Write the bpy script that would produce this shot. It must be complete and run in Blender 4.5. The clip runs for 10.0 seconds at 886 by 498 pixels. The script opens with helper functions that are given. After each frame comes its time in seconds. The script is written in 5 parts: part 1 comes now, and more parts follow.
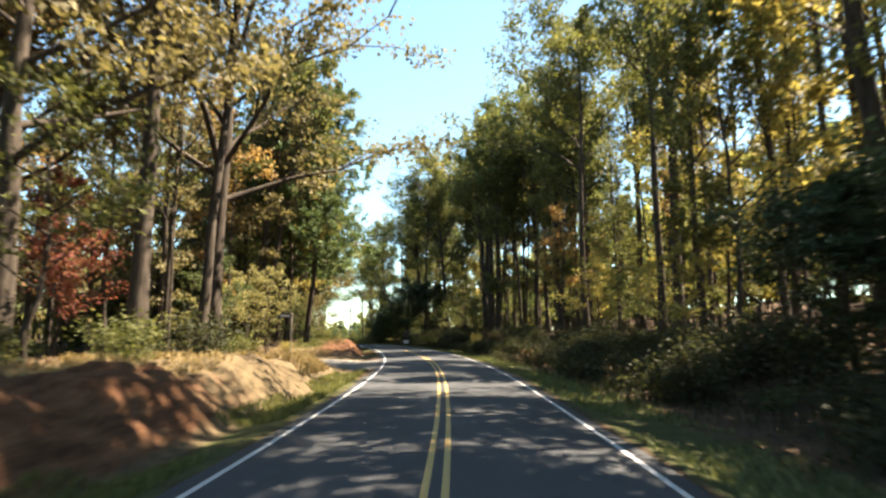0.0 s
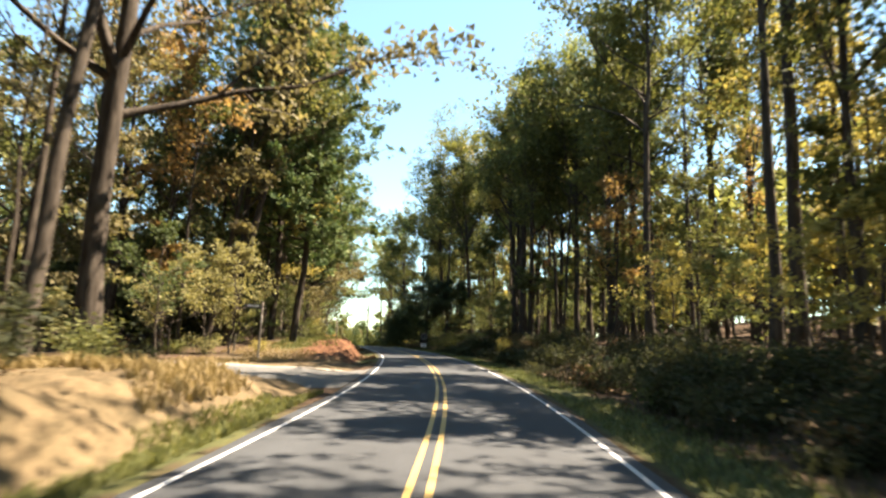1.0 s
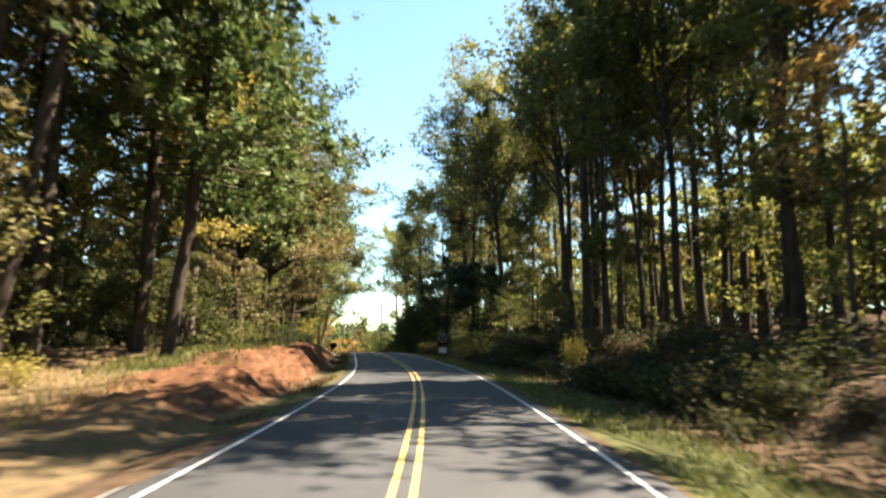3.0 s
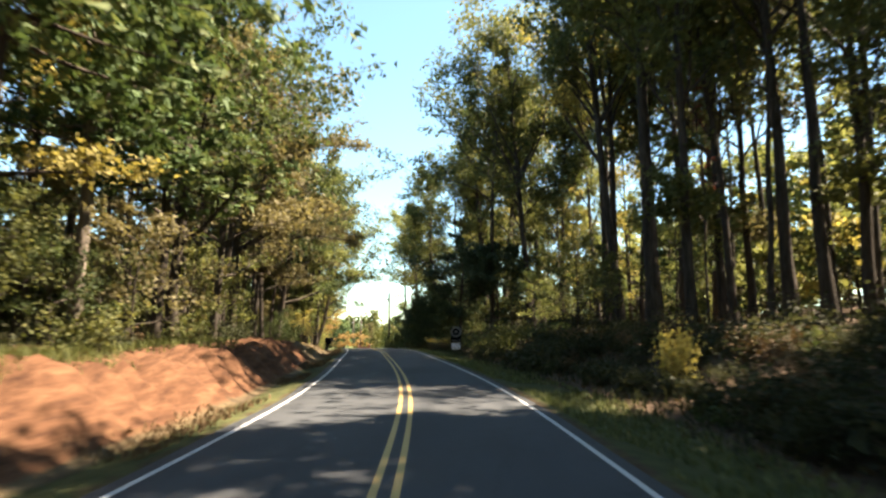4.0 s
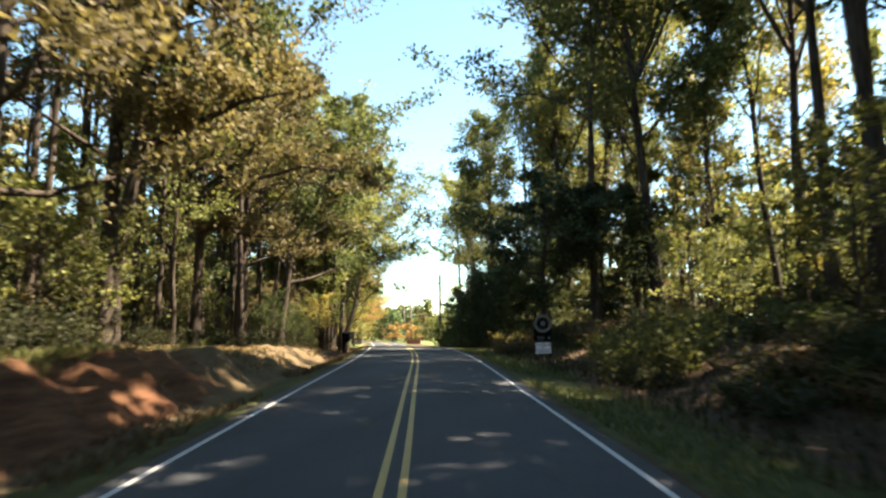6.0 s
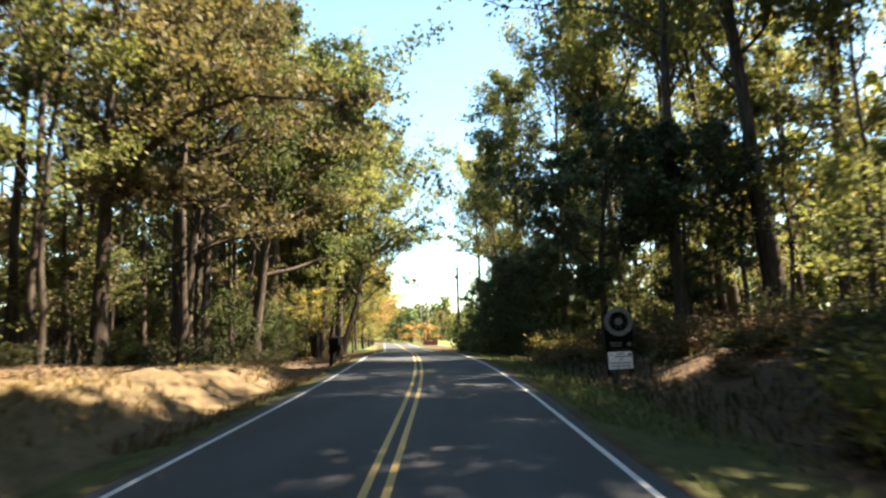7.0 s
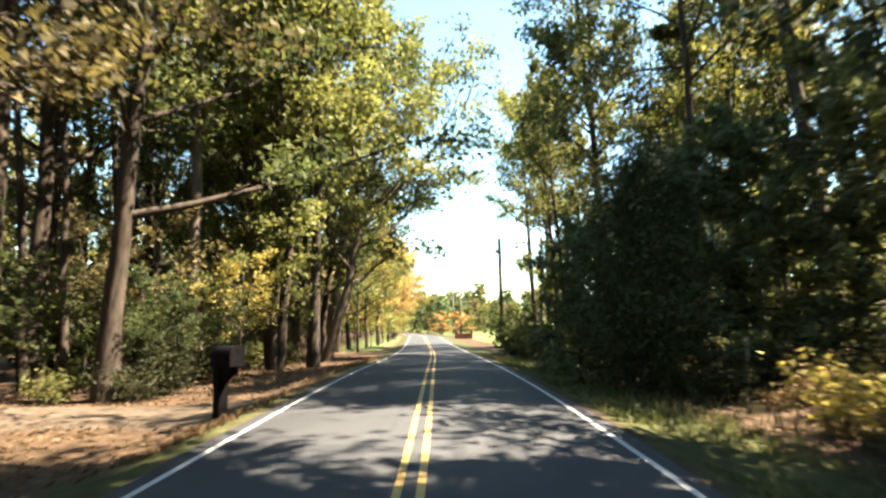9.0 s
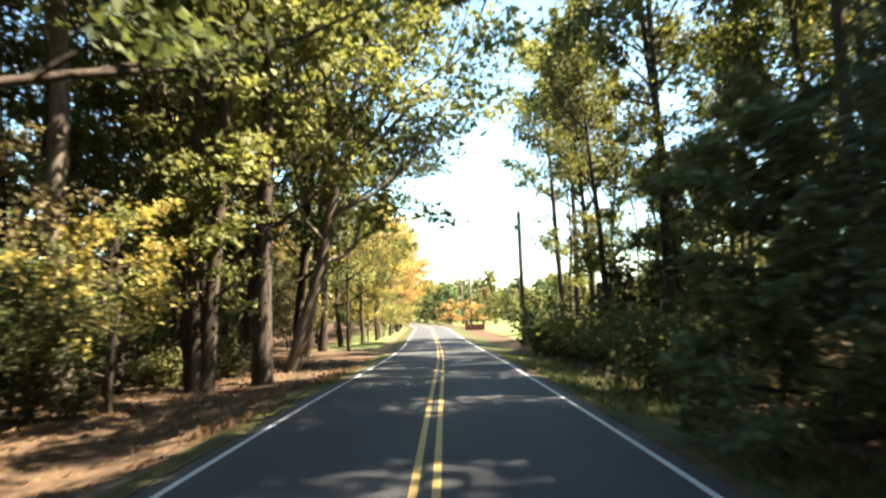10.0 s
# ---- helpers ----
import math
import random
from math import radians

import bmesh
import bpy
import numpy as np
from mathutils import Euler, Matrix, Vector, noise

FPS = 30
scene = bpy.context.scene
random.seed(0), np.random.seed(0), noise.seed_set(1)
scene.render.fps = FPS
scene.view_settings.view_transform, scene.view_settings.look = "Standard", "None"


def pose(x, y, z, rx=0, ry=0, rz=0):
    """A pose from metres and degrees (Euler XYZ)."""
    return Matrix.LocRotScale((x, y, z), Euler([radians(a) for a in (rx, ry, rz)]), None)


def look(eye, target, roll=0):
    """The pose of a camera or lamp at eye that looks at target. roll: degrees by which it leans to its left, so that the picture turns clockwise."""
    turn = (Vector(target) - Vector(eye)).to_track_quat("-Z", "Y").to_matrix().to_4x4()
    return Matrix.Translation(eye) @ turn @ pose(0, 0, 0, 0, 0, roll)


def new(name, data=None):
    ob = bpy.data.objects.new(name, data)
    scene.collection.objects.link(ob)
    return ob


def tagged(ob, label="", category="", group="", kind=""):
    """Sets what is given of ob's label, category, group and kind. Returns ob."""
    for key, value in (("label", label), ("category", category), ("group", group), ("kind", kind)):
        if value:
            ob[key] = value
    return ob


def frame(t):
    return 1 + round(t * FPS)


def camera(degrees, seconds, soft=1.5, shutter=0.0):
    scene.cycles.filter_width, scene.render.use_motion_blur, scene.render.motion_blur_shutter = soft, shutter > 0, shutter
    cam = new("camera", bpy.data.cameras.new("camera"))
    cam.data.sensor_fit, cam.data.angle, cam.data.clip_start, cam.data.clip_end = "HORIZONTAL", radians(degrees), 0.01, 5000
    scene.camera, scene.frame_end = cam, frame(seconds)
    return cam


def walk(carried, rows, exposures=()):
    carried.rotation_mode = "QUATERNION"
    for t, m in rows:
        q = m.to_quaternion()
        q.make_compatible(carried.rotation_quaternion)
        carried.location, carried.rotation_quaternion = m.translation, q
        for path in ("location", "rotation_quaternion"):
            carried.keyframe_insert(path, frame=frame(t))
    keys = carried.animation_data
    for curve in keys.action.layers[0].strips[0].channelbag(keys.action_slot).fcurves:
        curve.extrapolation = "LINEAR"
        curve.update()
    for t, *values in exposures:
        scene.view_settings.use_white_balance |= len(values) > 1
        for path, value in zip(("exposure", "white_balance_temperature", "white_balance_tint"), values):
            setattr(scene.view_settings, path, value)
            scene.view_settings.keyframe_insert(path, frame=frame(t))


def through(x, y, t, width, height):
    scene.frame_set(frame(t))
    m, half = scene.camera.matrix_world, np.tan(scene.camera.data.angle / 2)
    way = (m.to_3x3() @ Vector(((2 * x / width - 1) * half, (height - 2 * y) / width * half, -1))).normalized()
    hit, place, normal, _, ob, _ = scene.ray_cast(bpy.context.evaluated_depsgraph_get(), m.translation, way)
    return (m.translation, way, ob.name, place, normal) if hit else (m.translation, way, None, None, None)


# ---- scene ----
# ---- camera and walk ----
cam = camera(73.7, 10.0, 2.5, 0.45)
METRES, EYE, TILT, LEAN, TURN = 103.0, 1.7, 8.0, 0.0, 0.0
ROWS = [
    (0.0, 0.0, 0.0, 0.0, -0.0, -0.0, 0.0),
    (0.5, 0.003, 0.0518, -0.0079, 1.65, 0.18, -0.56),
    (1.0, 0.0045, 0.1028, -0.0152, 2.74, 0.33, -1.71),
    (1.5, 0.0048, 0.1546, -0.0227, 3.55, 0.43, -2.14),
    (2.0, 0.0048, 0.2053, -0.0299, 4.27, 0.49, -1.47),
    (2.5, 0.0025, 0.2566, -0.0369, 4.69, 0.52, -0.38),
    (4.0, -0.0101, 0.4104, -0.0591, 6.57, -0.18, 0.58),
    (4.5, -0.0163, 0.4574, -0.0659, 7.54, -0.53, 0.67),
    (5.0, -0.0239, 0.5047, -0.0722, 8.96, -0.9, 0.92),
    (5.5, -0.0329, 0.5536, -0.079, 10.61, -0.97, 1.06),
    (7.0, -0.0636, 0.7017, -0.0998, 13.56, -1.13, 2.82),
    (7.5, -0.0751, 0.7489, -0.1069, 14.25, -0.93, 2.97),
    (8.0, -0.0876, 0.7952, -0.1134, 15.12, -1.06, 2.73),
    (8.5, -0.1011, 0.842, -0.1202, 16.01, -1.45, 2.64),
    (9.0, -0.1132, 0.8837, -0.1267, 16.76, -2.01, 3.02),
    (9.5, -0.1274, 0.9285, -0.1336, 17.22, -2.69, 3.6),
    (10.0, -0.142, 0.9732, -0.1405, 17.42, -3.0, 3.88),
]
walk(cam, [(t, pose(0, 0, EYE, TILT, LEAN, TURN) @ pose(METRES * x, METRES * y, METRES * z, 90 + pitch, roll, yaw)) for t, x, y, z, yaw, pitch, roll in ROWS],
     [(0.0, 2.85, 7900, 14), (2.5, 2.8, 7900, 14), (4.5, 2.85, 7900, 14), (7.0, 3.08, 7900, 14), (10.0, 3.32, 7900, 14)])

# ---- world, sun ----
SUN_AZ, SUN_EL = radians(72), radians(56)      # compass turn from +y towards +x, height
world = bpy.data.worlds.new("sky")
scene.world = world
world.use_nodes = True
wn = world.node_tree.nodes
sky = wn.new("ShaderNodeTexSky")
sky.sky_type, sky.sun_disc = "NISHITA", False
sky.sun_elevation, sky.sun_rotation = SUN_EL, SUN_AZ
sky.air_density, sky.dust_density, sky.ozone_density = 1.0, 0.3, 1.0
wn["Background"].inputs["Strength"].default_value = 0.062
hue = wn.new("ShaderNodeMix")
hue.data_type, hue.blend_type = "RGBA", "MULTIPLY"
hue.inputs[0].default_value = 1.0
hue.inputs[7].default_value = (0.74, 1.02, 1.06, 1)
world.node_tree.links.new(sky.outputs["Color"], hue.inputs[6])
world.node_tree.links.new(hue.outputs[2], wn["Background"].inputs["Color"])
sun = new("sun", bpy.data.lights.new("sun", "SUN"))
sun.data.energy, sun.data.angle, sun.data.color = 5.0, radians(0.45), (1.0, 0.93, 0.82)
sun.matrix_world = look((0, 0, 60), (-60 * math.sin(SUN_AZ) / math.tan(SUN_EL), -60 * math.cos(SUN_AZ) / math.tan(SUN_EL), 0))

# ---- materials ----


def material(name, rough=0.9, spec=0.3):
    m = bpy.data.materials.new(name)
    m.use_nodes = True
    b = m.node_tree.nodes["Principled BSDF"]
    b.inputs["Roughness"].default_value = rough
    b.inputs["Specular IOR Level"].default_value = spec
    return m, m.node_tree.nodes, m.node_tree.links, b


def ramp(nodes, stops):
    r = nodes.new("ShaderNodeValToRGB")
    el = r.color_ramp.elements
    while len(el) < len(stops):
        el.new(0.5)
    for e, (p, c) in zip(el, stops):
        e.position, e.color = p, (*c, 1)
    return r


def noise_tex(nodes, links, scale, detail=4.0, rough=0.55, stretch=None, coord="Object"):
    tc = nodes.new("ShaderNodeTexCoord")
    n = nodes.new("ShaderNodeTexNoise")
    n.inputs["Scale"].default_value, n.inputs["Detail"].default_value, n.inputs["Roughness"].default_value = scale, detail, rough
    if stretch:
        mp = nodes.new("ShaderNodeMapping")
        mp.inputs["Scale"].default_value = stretch
        links.new(tc.outputs[coord], mp.inputs["Vector"])
        links.new(mp.outputs["Vector"], n.inputs["Vector"])
    else:
        links.new(tc.outputs[coord], n.inputs["Vector"])
    return n


def mix(nodes, links, fac, a, b, mode="MIX"):
    m = nodes.new("ShaderNodeMix")
    m.data_type, m.blend_type = "RGBA", mode
    for sock, v in (("Factor", fac), ("A", a), ("B", b)):
        s = [i for i in m.inputs if i.name == sock and (sock == "Factor" and i.type == "VALUE" or sock != "Factor" and i.type == "RGBA")][0]
        if isinstance(v, (int, float)):
            s.default_value = v
        elif isinstance(v, tuple):
            s.default_value = (*v, 1)
        else:
            links.new(v, s)
    return [o for o in m.outputs if o.type == "RGBA"][0]


def bump(nodes, links, b, height, strength=0.4, dist=0.02):
    n = nodes.new("ShaderNodeBump")
    n.inputs["Strength"].default_value, n.inputs["Distance"].default_value = strength, dist
    links.new(height, n.inputs["Height"])
    links.new(n.outputs["Normal"], b.inputs["Normal"])


def plain(name, low, high, scale, rough=0.85, spec=0.3, stretch=None, relief=0.3, dist=0.01, metal=0.0):
    """A surface of two tones, mottled at two sizes, with fine relief."""
    m, n, l, b = material(name, rough, spec)
    a = noise_tex(n, l, scale, 6, 0.6, stretch)
    big = noise_tex(n, l, scale * 0.13, 3, 0.5)
    r = ramp(n, [(0.3, low), (0.7, high)])
    l.new(a.outputs["Fac"], r.inputs["Fac"])
    r2 = ramp(n, [(0.3, (0.75, 0.75, 0.75)), (0.7, (1.15, 1.15, 1.15))])
    l.new(big.outputs["Fac"], r2.inputs["Fac"])
    l.new(mix(n, l, 1.0, r.outputs["Color"], r2.outputs["Color"], "MULTIPLY"), b.inputs["Base Color"])
    b.inputs["Metallic"].default_value = metal
    bump(n, l, b, a.outputs["Fac"], relief, dist)
    return m


def foliage(name, tones, through=0.42):
    """Leaves: each leaf takes a tone of its own, each plant shifts it, and light comes through."""
    m, n, l, b = material(name, 0.65, 0.12)
    geo, ob = n.new("ShaderNodeNewGeometry"), n.new("ShaderNodeObjectInfo")
    ad = n.new("ShaderNodeMath")
    ad.operation, ad.use_clamp = "MULTIPLY_ADD", True
    l.new(geo.outputs["Random Per Island"], ad.inputs[0])
    ad.inputs[1].default_value = 0.65
    sc = n.new("ShaderNodeMath")
    sc.operation = "MULTIPLY"
    sc.inputs[1].default_value = 0.35
    l.new(ob.outputs["Random"], sc.inputs[0])
    l.new(sc.outputs[0], ad.inputs[2])
    r = ramp(n, [(i / (len(tones) - 1), c) for i, c in enumerate(tones)])
    l.new(ad.outputs[0], r.inputs["Fac"])
    l.new(r.outputs["Color"], b.inputs["Base Color"])
    tr = n.new("ShaderNodeBsdfTranslucent")
    l.new(mix(n, l, 1.0, r.outputs["Color"], (1.2, 1.16, 0.75), "MULTIPLY"), tr.inputs["Color"])
    ms = n.new("ShaderNodeMixShader")
    ms.inputs[0].default_value = through
    l.new(b.outputs[0], ms.inputs[1])
    l.new(tr.outputs[0], ms.inputs[2])
    l.new(ms.outputs[0], n["Material Output"].inputs["Surface"])
    return m


LEAF = {
    "green": foliage("leaf_green", [(0.0262, 0.0386, 0.0174), (0.0532, 0.0741, 0.0322), (0.1098, 0.1272, 0.0563)]),
    "olive": foliage("leaf_olive", [(0.0444, 0.0545, 0.0213), (0.0948, 0.1055, 0.0401), (0.1807, 0.1754, 0.0705)]),
    "lime": foliage("leaf_lime", [(0.0714, 0.0892, 0.0355), (0.153, 0.1728, 0.0691), (0.2703, 0.2782, 0.1151)]),
    "yellow": foliage("leaf_yellow", [(0.1487, 0.1277, 0.0465), (0.2891, 0.2468, 0.0858), (0.3923, 0.3429, 0.122)]),
    "orange": foliage("leaf_orange", [(0.1454, 0.0851, 0.0394), (0.2679, 0.1641, 0.0711), (0.3712, 0.2571, 0.1115)]),
    "pale": foliage("leaf_pale", [(0.1206, 0.1119, 0.0496), (0.2173, 0.2029, 0.0977), (0.3038, 0.2934, 0.1569)]),
    "rust": foliage("leaf_rust", [(0.057, 0.0524, 0.0301), (0.1191, 0.1025, 0.0555), (0.207, 0.1822, 0.0966)]),
    "red": foliage("leaf_red", [(0.0963, 0.0305, 0.027), (0.1766, 0.0597, 0.0491), (0.2407, 0.1302, 0.0613)]),
    "pine": foliage("needle", [(0.0362, 0.0667, 0.0281), (0.0712, 0.1136, 0.0454), (0.1503, 0.1754, 0.0751)], 0.25),
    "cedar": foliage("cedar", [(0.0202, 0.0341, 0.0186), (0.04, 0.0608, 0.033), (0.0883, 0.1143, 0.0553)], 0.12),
    "bramble": foliage("bramble", [(0.0198, 0.0253, 0.0138), (0.0415, 0.0476, 0.0253), (0.0861, 0.0813, 0.0486)]),
    "grass": foliage("verge_green", [(0.0367, 0.0475, 0.0209), (0.083, 0.1011, 0.0435), (0.1781, 0.1853, 0.0844)], 0.3),
    "spruce": foliage("grey_needle", [(0.055, 0.0825, 0.0385), (0.11, 0.143, 0.0715), (0.22, 0.242, 0.132)], 0.25),
    "straw": foliage("straw", [(0.128, 0.092, 0.04), (0.216, 0.16, 0.076), (0.32, 0.248, 0.136)], 0.25),
    "dead": foliage("dead_leaf", [(0.0465, 0.0287, 0.0168), (0.1000, 0.0643, 0.0346), (0.1874, 0.1280, 0.0716)], 0.15),
}
BARK = plain("bark", (0.016, 0.0126, 0.0098), (0.08, 0.065, 0.052), 9, 0.95, 0.15, (1, 1, 0.16), 0.9, 0.03)
PALE_BARK = plain("pale_bark", (0.048, 0.04, 0.032), (0.192, 0.16, 0.128), 7, 0.95, 0.15, (1, 1, 0.2), 0.7, 0.02)
WOOD = plain("weathered_wood", (0.2, 0.175, 0.15), (0.4, 0.36, 0.31), 12, 0.9, 0.2, (1, 1, 0.08), 0.5)
POLE_WOOD = plain("pole_wood", (0.06, 0.05, 0.04), (0.15, 0.12, 0.1), 10, 0.9, 0.2, (1, 1, 0.06), 0.5)
BLACK = plain("black_paint", (0.003, 0.003, 0.0033), (0.0055, 0.0055, 0.006), 14, 0.75, 0.05)
STEEL = plain("galvanised_steel", (0.28, 0.28, 0.27), (0.45, 0.45, 0.44), 20, 0.5, 0.5, None, 0.15, 0.004, 0.6)
WHITE = plain("white_sign_paint", (0.72, 0.73, 0.76), (0.82, 0.83, 0.86), 6, 0.55, 0.4, None, 0.05)
GREY = plain("grey_sign_paint", (0.08, 0.078, 0.076), (0.13, 0.127, 0.124), 8, 0.7, 0.3, None, 0.1)
PALE_GREY = plain("pale_grey_sign_paint", (0.11, 0.11, 0.107), (0.18, 0.18, 0.176), 8, 0.7, 0.3, None, 0.1)
INK = plain("dark_ink", (0.05, 0.05, 0.09), (0.09, 0.09, 0.14), 20, 0.8)
GLASS_DARK = plain("insulator", (0.2, 0.2, 0.2), (0.3, 0.3, 0.3), 20, 0.3)


def asphalt():
    m, n, l, b = material("asphalt", 0.85, 0.22)
    grit = noise_tex(n, l, 90, 3, 0.7)
    patch = noise_tex(n, l, 0.5, 4, 0.6, (1, 0.25, 1))
    r = ramp(n, [(0.3, (0.021, 0.0235, 0.0262)), (0.7, (0.056, 0.06, 0.065))])
    l.new(grit.outputs["Fac"], r.inputs["Fac"])
    r2 = ramp(n, [(0.3, (0.8, 0.8, 0.8)), (0.7, (1.25, 1.25, 1.25))])
    l.new(patch.outputs["Fac"], r2.inputs["Fac"])
    c = mix(n, l, 1.0, r.outputs["Color"], r2.outputs["Color"], "MULTIPLY")
    vor = n.new("ShaderNodeTexVoronoi")
    vor.feature = "DISTANCE_TO_EDGE"
    vor.inputs["Scale"].default_value = 0.35
    tc = n.new("ShaderNodeTexCoord")
    warp = noise_tex(n, l, 1.2, 5, 0.7)
    add = n.new("ShaderNodeVectorMath")
    l.new(tc.outputs["Object"], add.inputs[0])
    l.new(warp.outputs["Color"], add.inputs[1])
    l.new(add.outputs[0], vor.inputs["Vector"])
    crack = ramp(n, [(0.0, (0.45, 0.45, 0.45)), (0.008, (1, 1, 1))])
    l.new(vor.outputs["Distance"], crack.inputs["Fac"])
    l.new(mix(n, l, 0.6, c, crack.outputs["Color"], "MULTIPLY"), b.inputs["Base Color"])
    bump(n, l, b, grit.outputs["Fac"], 0.5, 0.006)
    return m


def worn_paint(name, colour):
    m, n, l, b = material(name, 0.7, 0.35)
    a = noise_tex(n, l, 25, 6, 0.75)
    r = ramp(n, [(0.32, tuple(0.3 * v + 0.02 for v in colour)), (0.46, colour)])
    l.new(a.outputs["Fac"], r.inputs["Fac"])
    l.new(r.outputs["Color"], b.inputs["Base Color"])
    bump(n, l, b, a.outputs["Fac"], 0.3, 0.004)
    return m


ASPHALT = asphalt()
WORN_ASPHALT = plain("worn_asphalt", (0.05, 0.05, 0.049), (0.13, 0.128, 0.122), 40, 0.9, 0.25, None, 0.5, 0.006)
LINE_WHITE = worn_paint("white_line_paint", (0.42, 0.42, 0.42))
LINE_YELLOW = worn_paint("yellow_line_paint", (0.38, 0.255, 0.085))
GRAVEL = plain("pale_gravel", (0.15, 0.135, 0.115), (0.34, 0.31, 0.27), 9, 0.95, 0.2, None, 0.6, 0.02)


def ground_material():
    """Leaf litter, with grass, red clay and straw where the ground's own weights say so."""
    m, n, l, b = material("ground", 0.97, 0.1)
    fine, mid, big = noise_tex(n, l, 14, 6, 0.7), noise_tex(n, l, 2.2, 5, 0.6), noise_tex(n, l, 0.25, 4, 0.5)
    rills = noise_tex(n, l, 1.5, 6, 0.65, (2.6, 0.55, 3.5))

    def tones(tex, stops):
        r = ramp(n, stops)
        l.new(tex.outputs["Fac"], r.inputs["Fac"])
        return r.outputs["Color"]
    litter = mix(n, l, 0.5, tones(fine, [(0.3, (0.022, 0.0145, 0.0095)), (0.52, (0.058, 0.038, 0.025)), (0.75, (0.15, 0.1, 0.062))]),
                 tones(mid, [(0.3, (0.024, 0.017, 0.012)), (0.7, (0.09, 0.06, 0.038))]))
    clay = mix(n, l, 0.25, tones(rills, [(0.34, (0.028, 0.0125, 0.0078)), (0.48, (0.072, 0.033, 0.018)), (0.68, (0.132, 0.067, 0.037))]),
               tones(fine, [(0.3, (0.043, 0.02, 0.0115)), (0.7, (0.123, 0.062, 0.034))]))
    grass = mix(n, l, 0.5, tones(fine, [(0.3, (0.02, 0.025, 0.0105)), (0.7, (0.062, 0.068, 0.026))]),
                tones(mid, [(0.35, (0.025, 0.033, 0.012)), (0.7, (0.092, 0.088, 0.038))]))
    straw = mix(n, l, 0.5, tones(fine, [(0.3, (0.045, 0.033, 0.019)), (0.7, (0.145, 0.107, 0.064))]),
                tones(mid, [(0.35, (0.036, 0.03, 0.016)), (0.7, (0.14, 0.1, 0.058))]))
    field = tones(big, [(0.3, (0.065, 0.09, 0.03)), (0.7, (0.12, 0.14, 0.055))])
    c = litter
    for key, layer in (("straw", straw), ("grass", grass), ("clay", clay), ("field", field)):
        at = n.new("ShaderNodeAttribute")
        at.attribute_name = key
        # ragged borders between the kinds of ground
        s = n.new("ShaderNodeMath")
        s.operation = "MULTIPLY_ADD"
        l.new(mid.outputs["Fac"], s.inputs[0])
        s.inputs[1].default_value = 0.9
        s.inputs[2].default_value = -0.45
        a = n.new("ShaderNodeMath")
        l.new(at.outputs["Fac"], a.inputs[0])
        l.new(s.outputs[0], a.inputs[1])
        r = ramp(n, [(0.35, (0, 0, 0)), (0.65, (1, 1, 1))])
        l.new(a.outputs[0], r.inputs["Fac"])
        c = mix(n, l, r.outputs["Color"], c, layer)
    l.new(c, b.inputs["Base Color"])
    bump(n, l, b, mix(n, l, 0.5, mix(n, l, 0.6, fine.outputs["Color"], mid.outputs["Color"]), rills.outputs["Color"]), 0.9, 0.1)
    return m


GROUND = ground_material()

# ---- the road's line and the lie of the land ----
# u is the distance along y; d the offset from the road's middle, positive to the east
KNOT_U = [-60, 0, 10, 22, 31, 40, 47, 57, 67, 77, 87, 95, 105, 113, 126, 143, 200, 260, 330, 700]
KNOT_X = [-2.0, -0.25, 0.02, 0.0, -0.38, -1.2, -2.03, -3.45, -5.7, -8.24, -10.66, -12.9, -16.05, -18.6, -22.7, -28.4, -48.6, -73.0, -112.0, -330.0]
KNOT_Z = [0.0, 0.0, 0.0, 0.0, 0.01, 0.0, -0.04, -0.06, -0.05, -0.08, -0.14, -0.22, -0.44, -0.8, -1.5, -2.35, -4.0, -6.4, -8.0, -10.0]
TABLE_U = np.arange(-60.0, 701.0, 0.5)


def smooth(values, sigma=8):
    k = np.exp(-0.5 * (np.arange(-24, 25) / sigma) ** 2)
    v = np.interp(TABLE_U, KNOT_U, values)
    pad = np.concatenate([v[0] + (v[1] - v[0]) * np.arange(-24, 0), v, v[-1] + (v[-1] - v[-2]) * np.arange(1, 25)])
    return np.convolve(pad, k / k.sum(), "valid")


TABLE_X, TABLE_Z = smooth(KNOT_X), smooth(KNOT_Z, 10)
TABLE_T = np.gradient(TABLE_X, TABLE_U)


def road_at(u):
    """Middle of the road (x, y, z) and its direction to the east (nx, ny)."""
    t = np.interp(u, TABLE_U, TABLE_T)
    k = 1 / np.sqrt(1 + t * t)
    return np.interp(u, TABLE_U, TABLE_X), u, np.interp(u, TABLE_U, TABLE_Z), k, -t * k


def along(x, y):
    """u and d of a place."""
    u = np.asarray(y, float) + 0.0
    for _ in range(6):
        cx, cy, _z, nx, ny = road_at(u)
        u = u + ((x - cx) * -ny + (y - cy) * nx)
    cx, cy, _z, nx, ny = road_at(u)
    return u, (x - cx) * nx + (y - cy) * ny


def step(a, b, v):
    t = np.clip((v - a) / (b - a), 0, 1)
    return t * t * (3 - 2 * t)


def wave(u, d, s, seed=0.0):
    """A cheap rolling pattern, about -1 to 1."""
    return (np.sin(u * 0.9 / s + seed + 1.3 * np.sin(d * 0.7 / s + seed)) + np.sin(d * 1.1 / s + 2.1 + seed * 1.7 + np.sin(u * 0.53 / s))) * 0.5


def bank_left(u):
    return np.interp(u, [-40, 4, 10, 16, 21, 26, 30, 38, 41, 46, 52, 70, 78, 86, 93, 97, 104, 125, 200], [1.0, 0.95, 1.0, 0.9, 0.75, 0.5, 0.04, 0.0, 0.08, 0.42, 0.9, 1.0, 0.72, 0.52, 0.32, -0.12, -0.42, -0.15, 0.2])


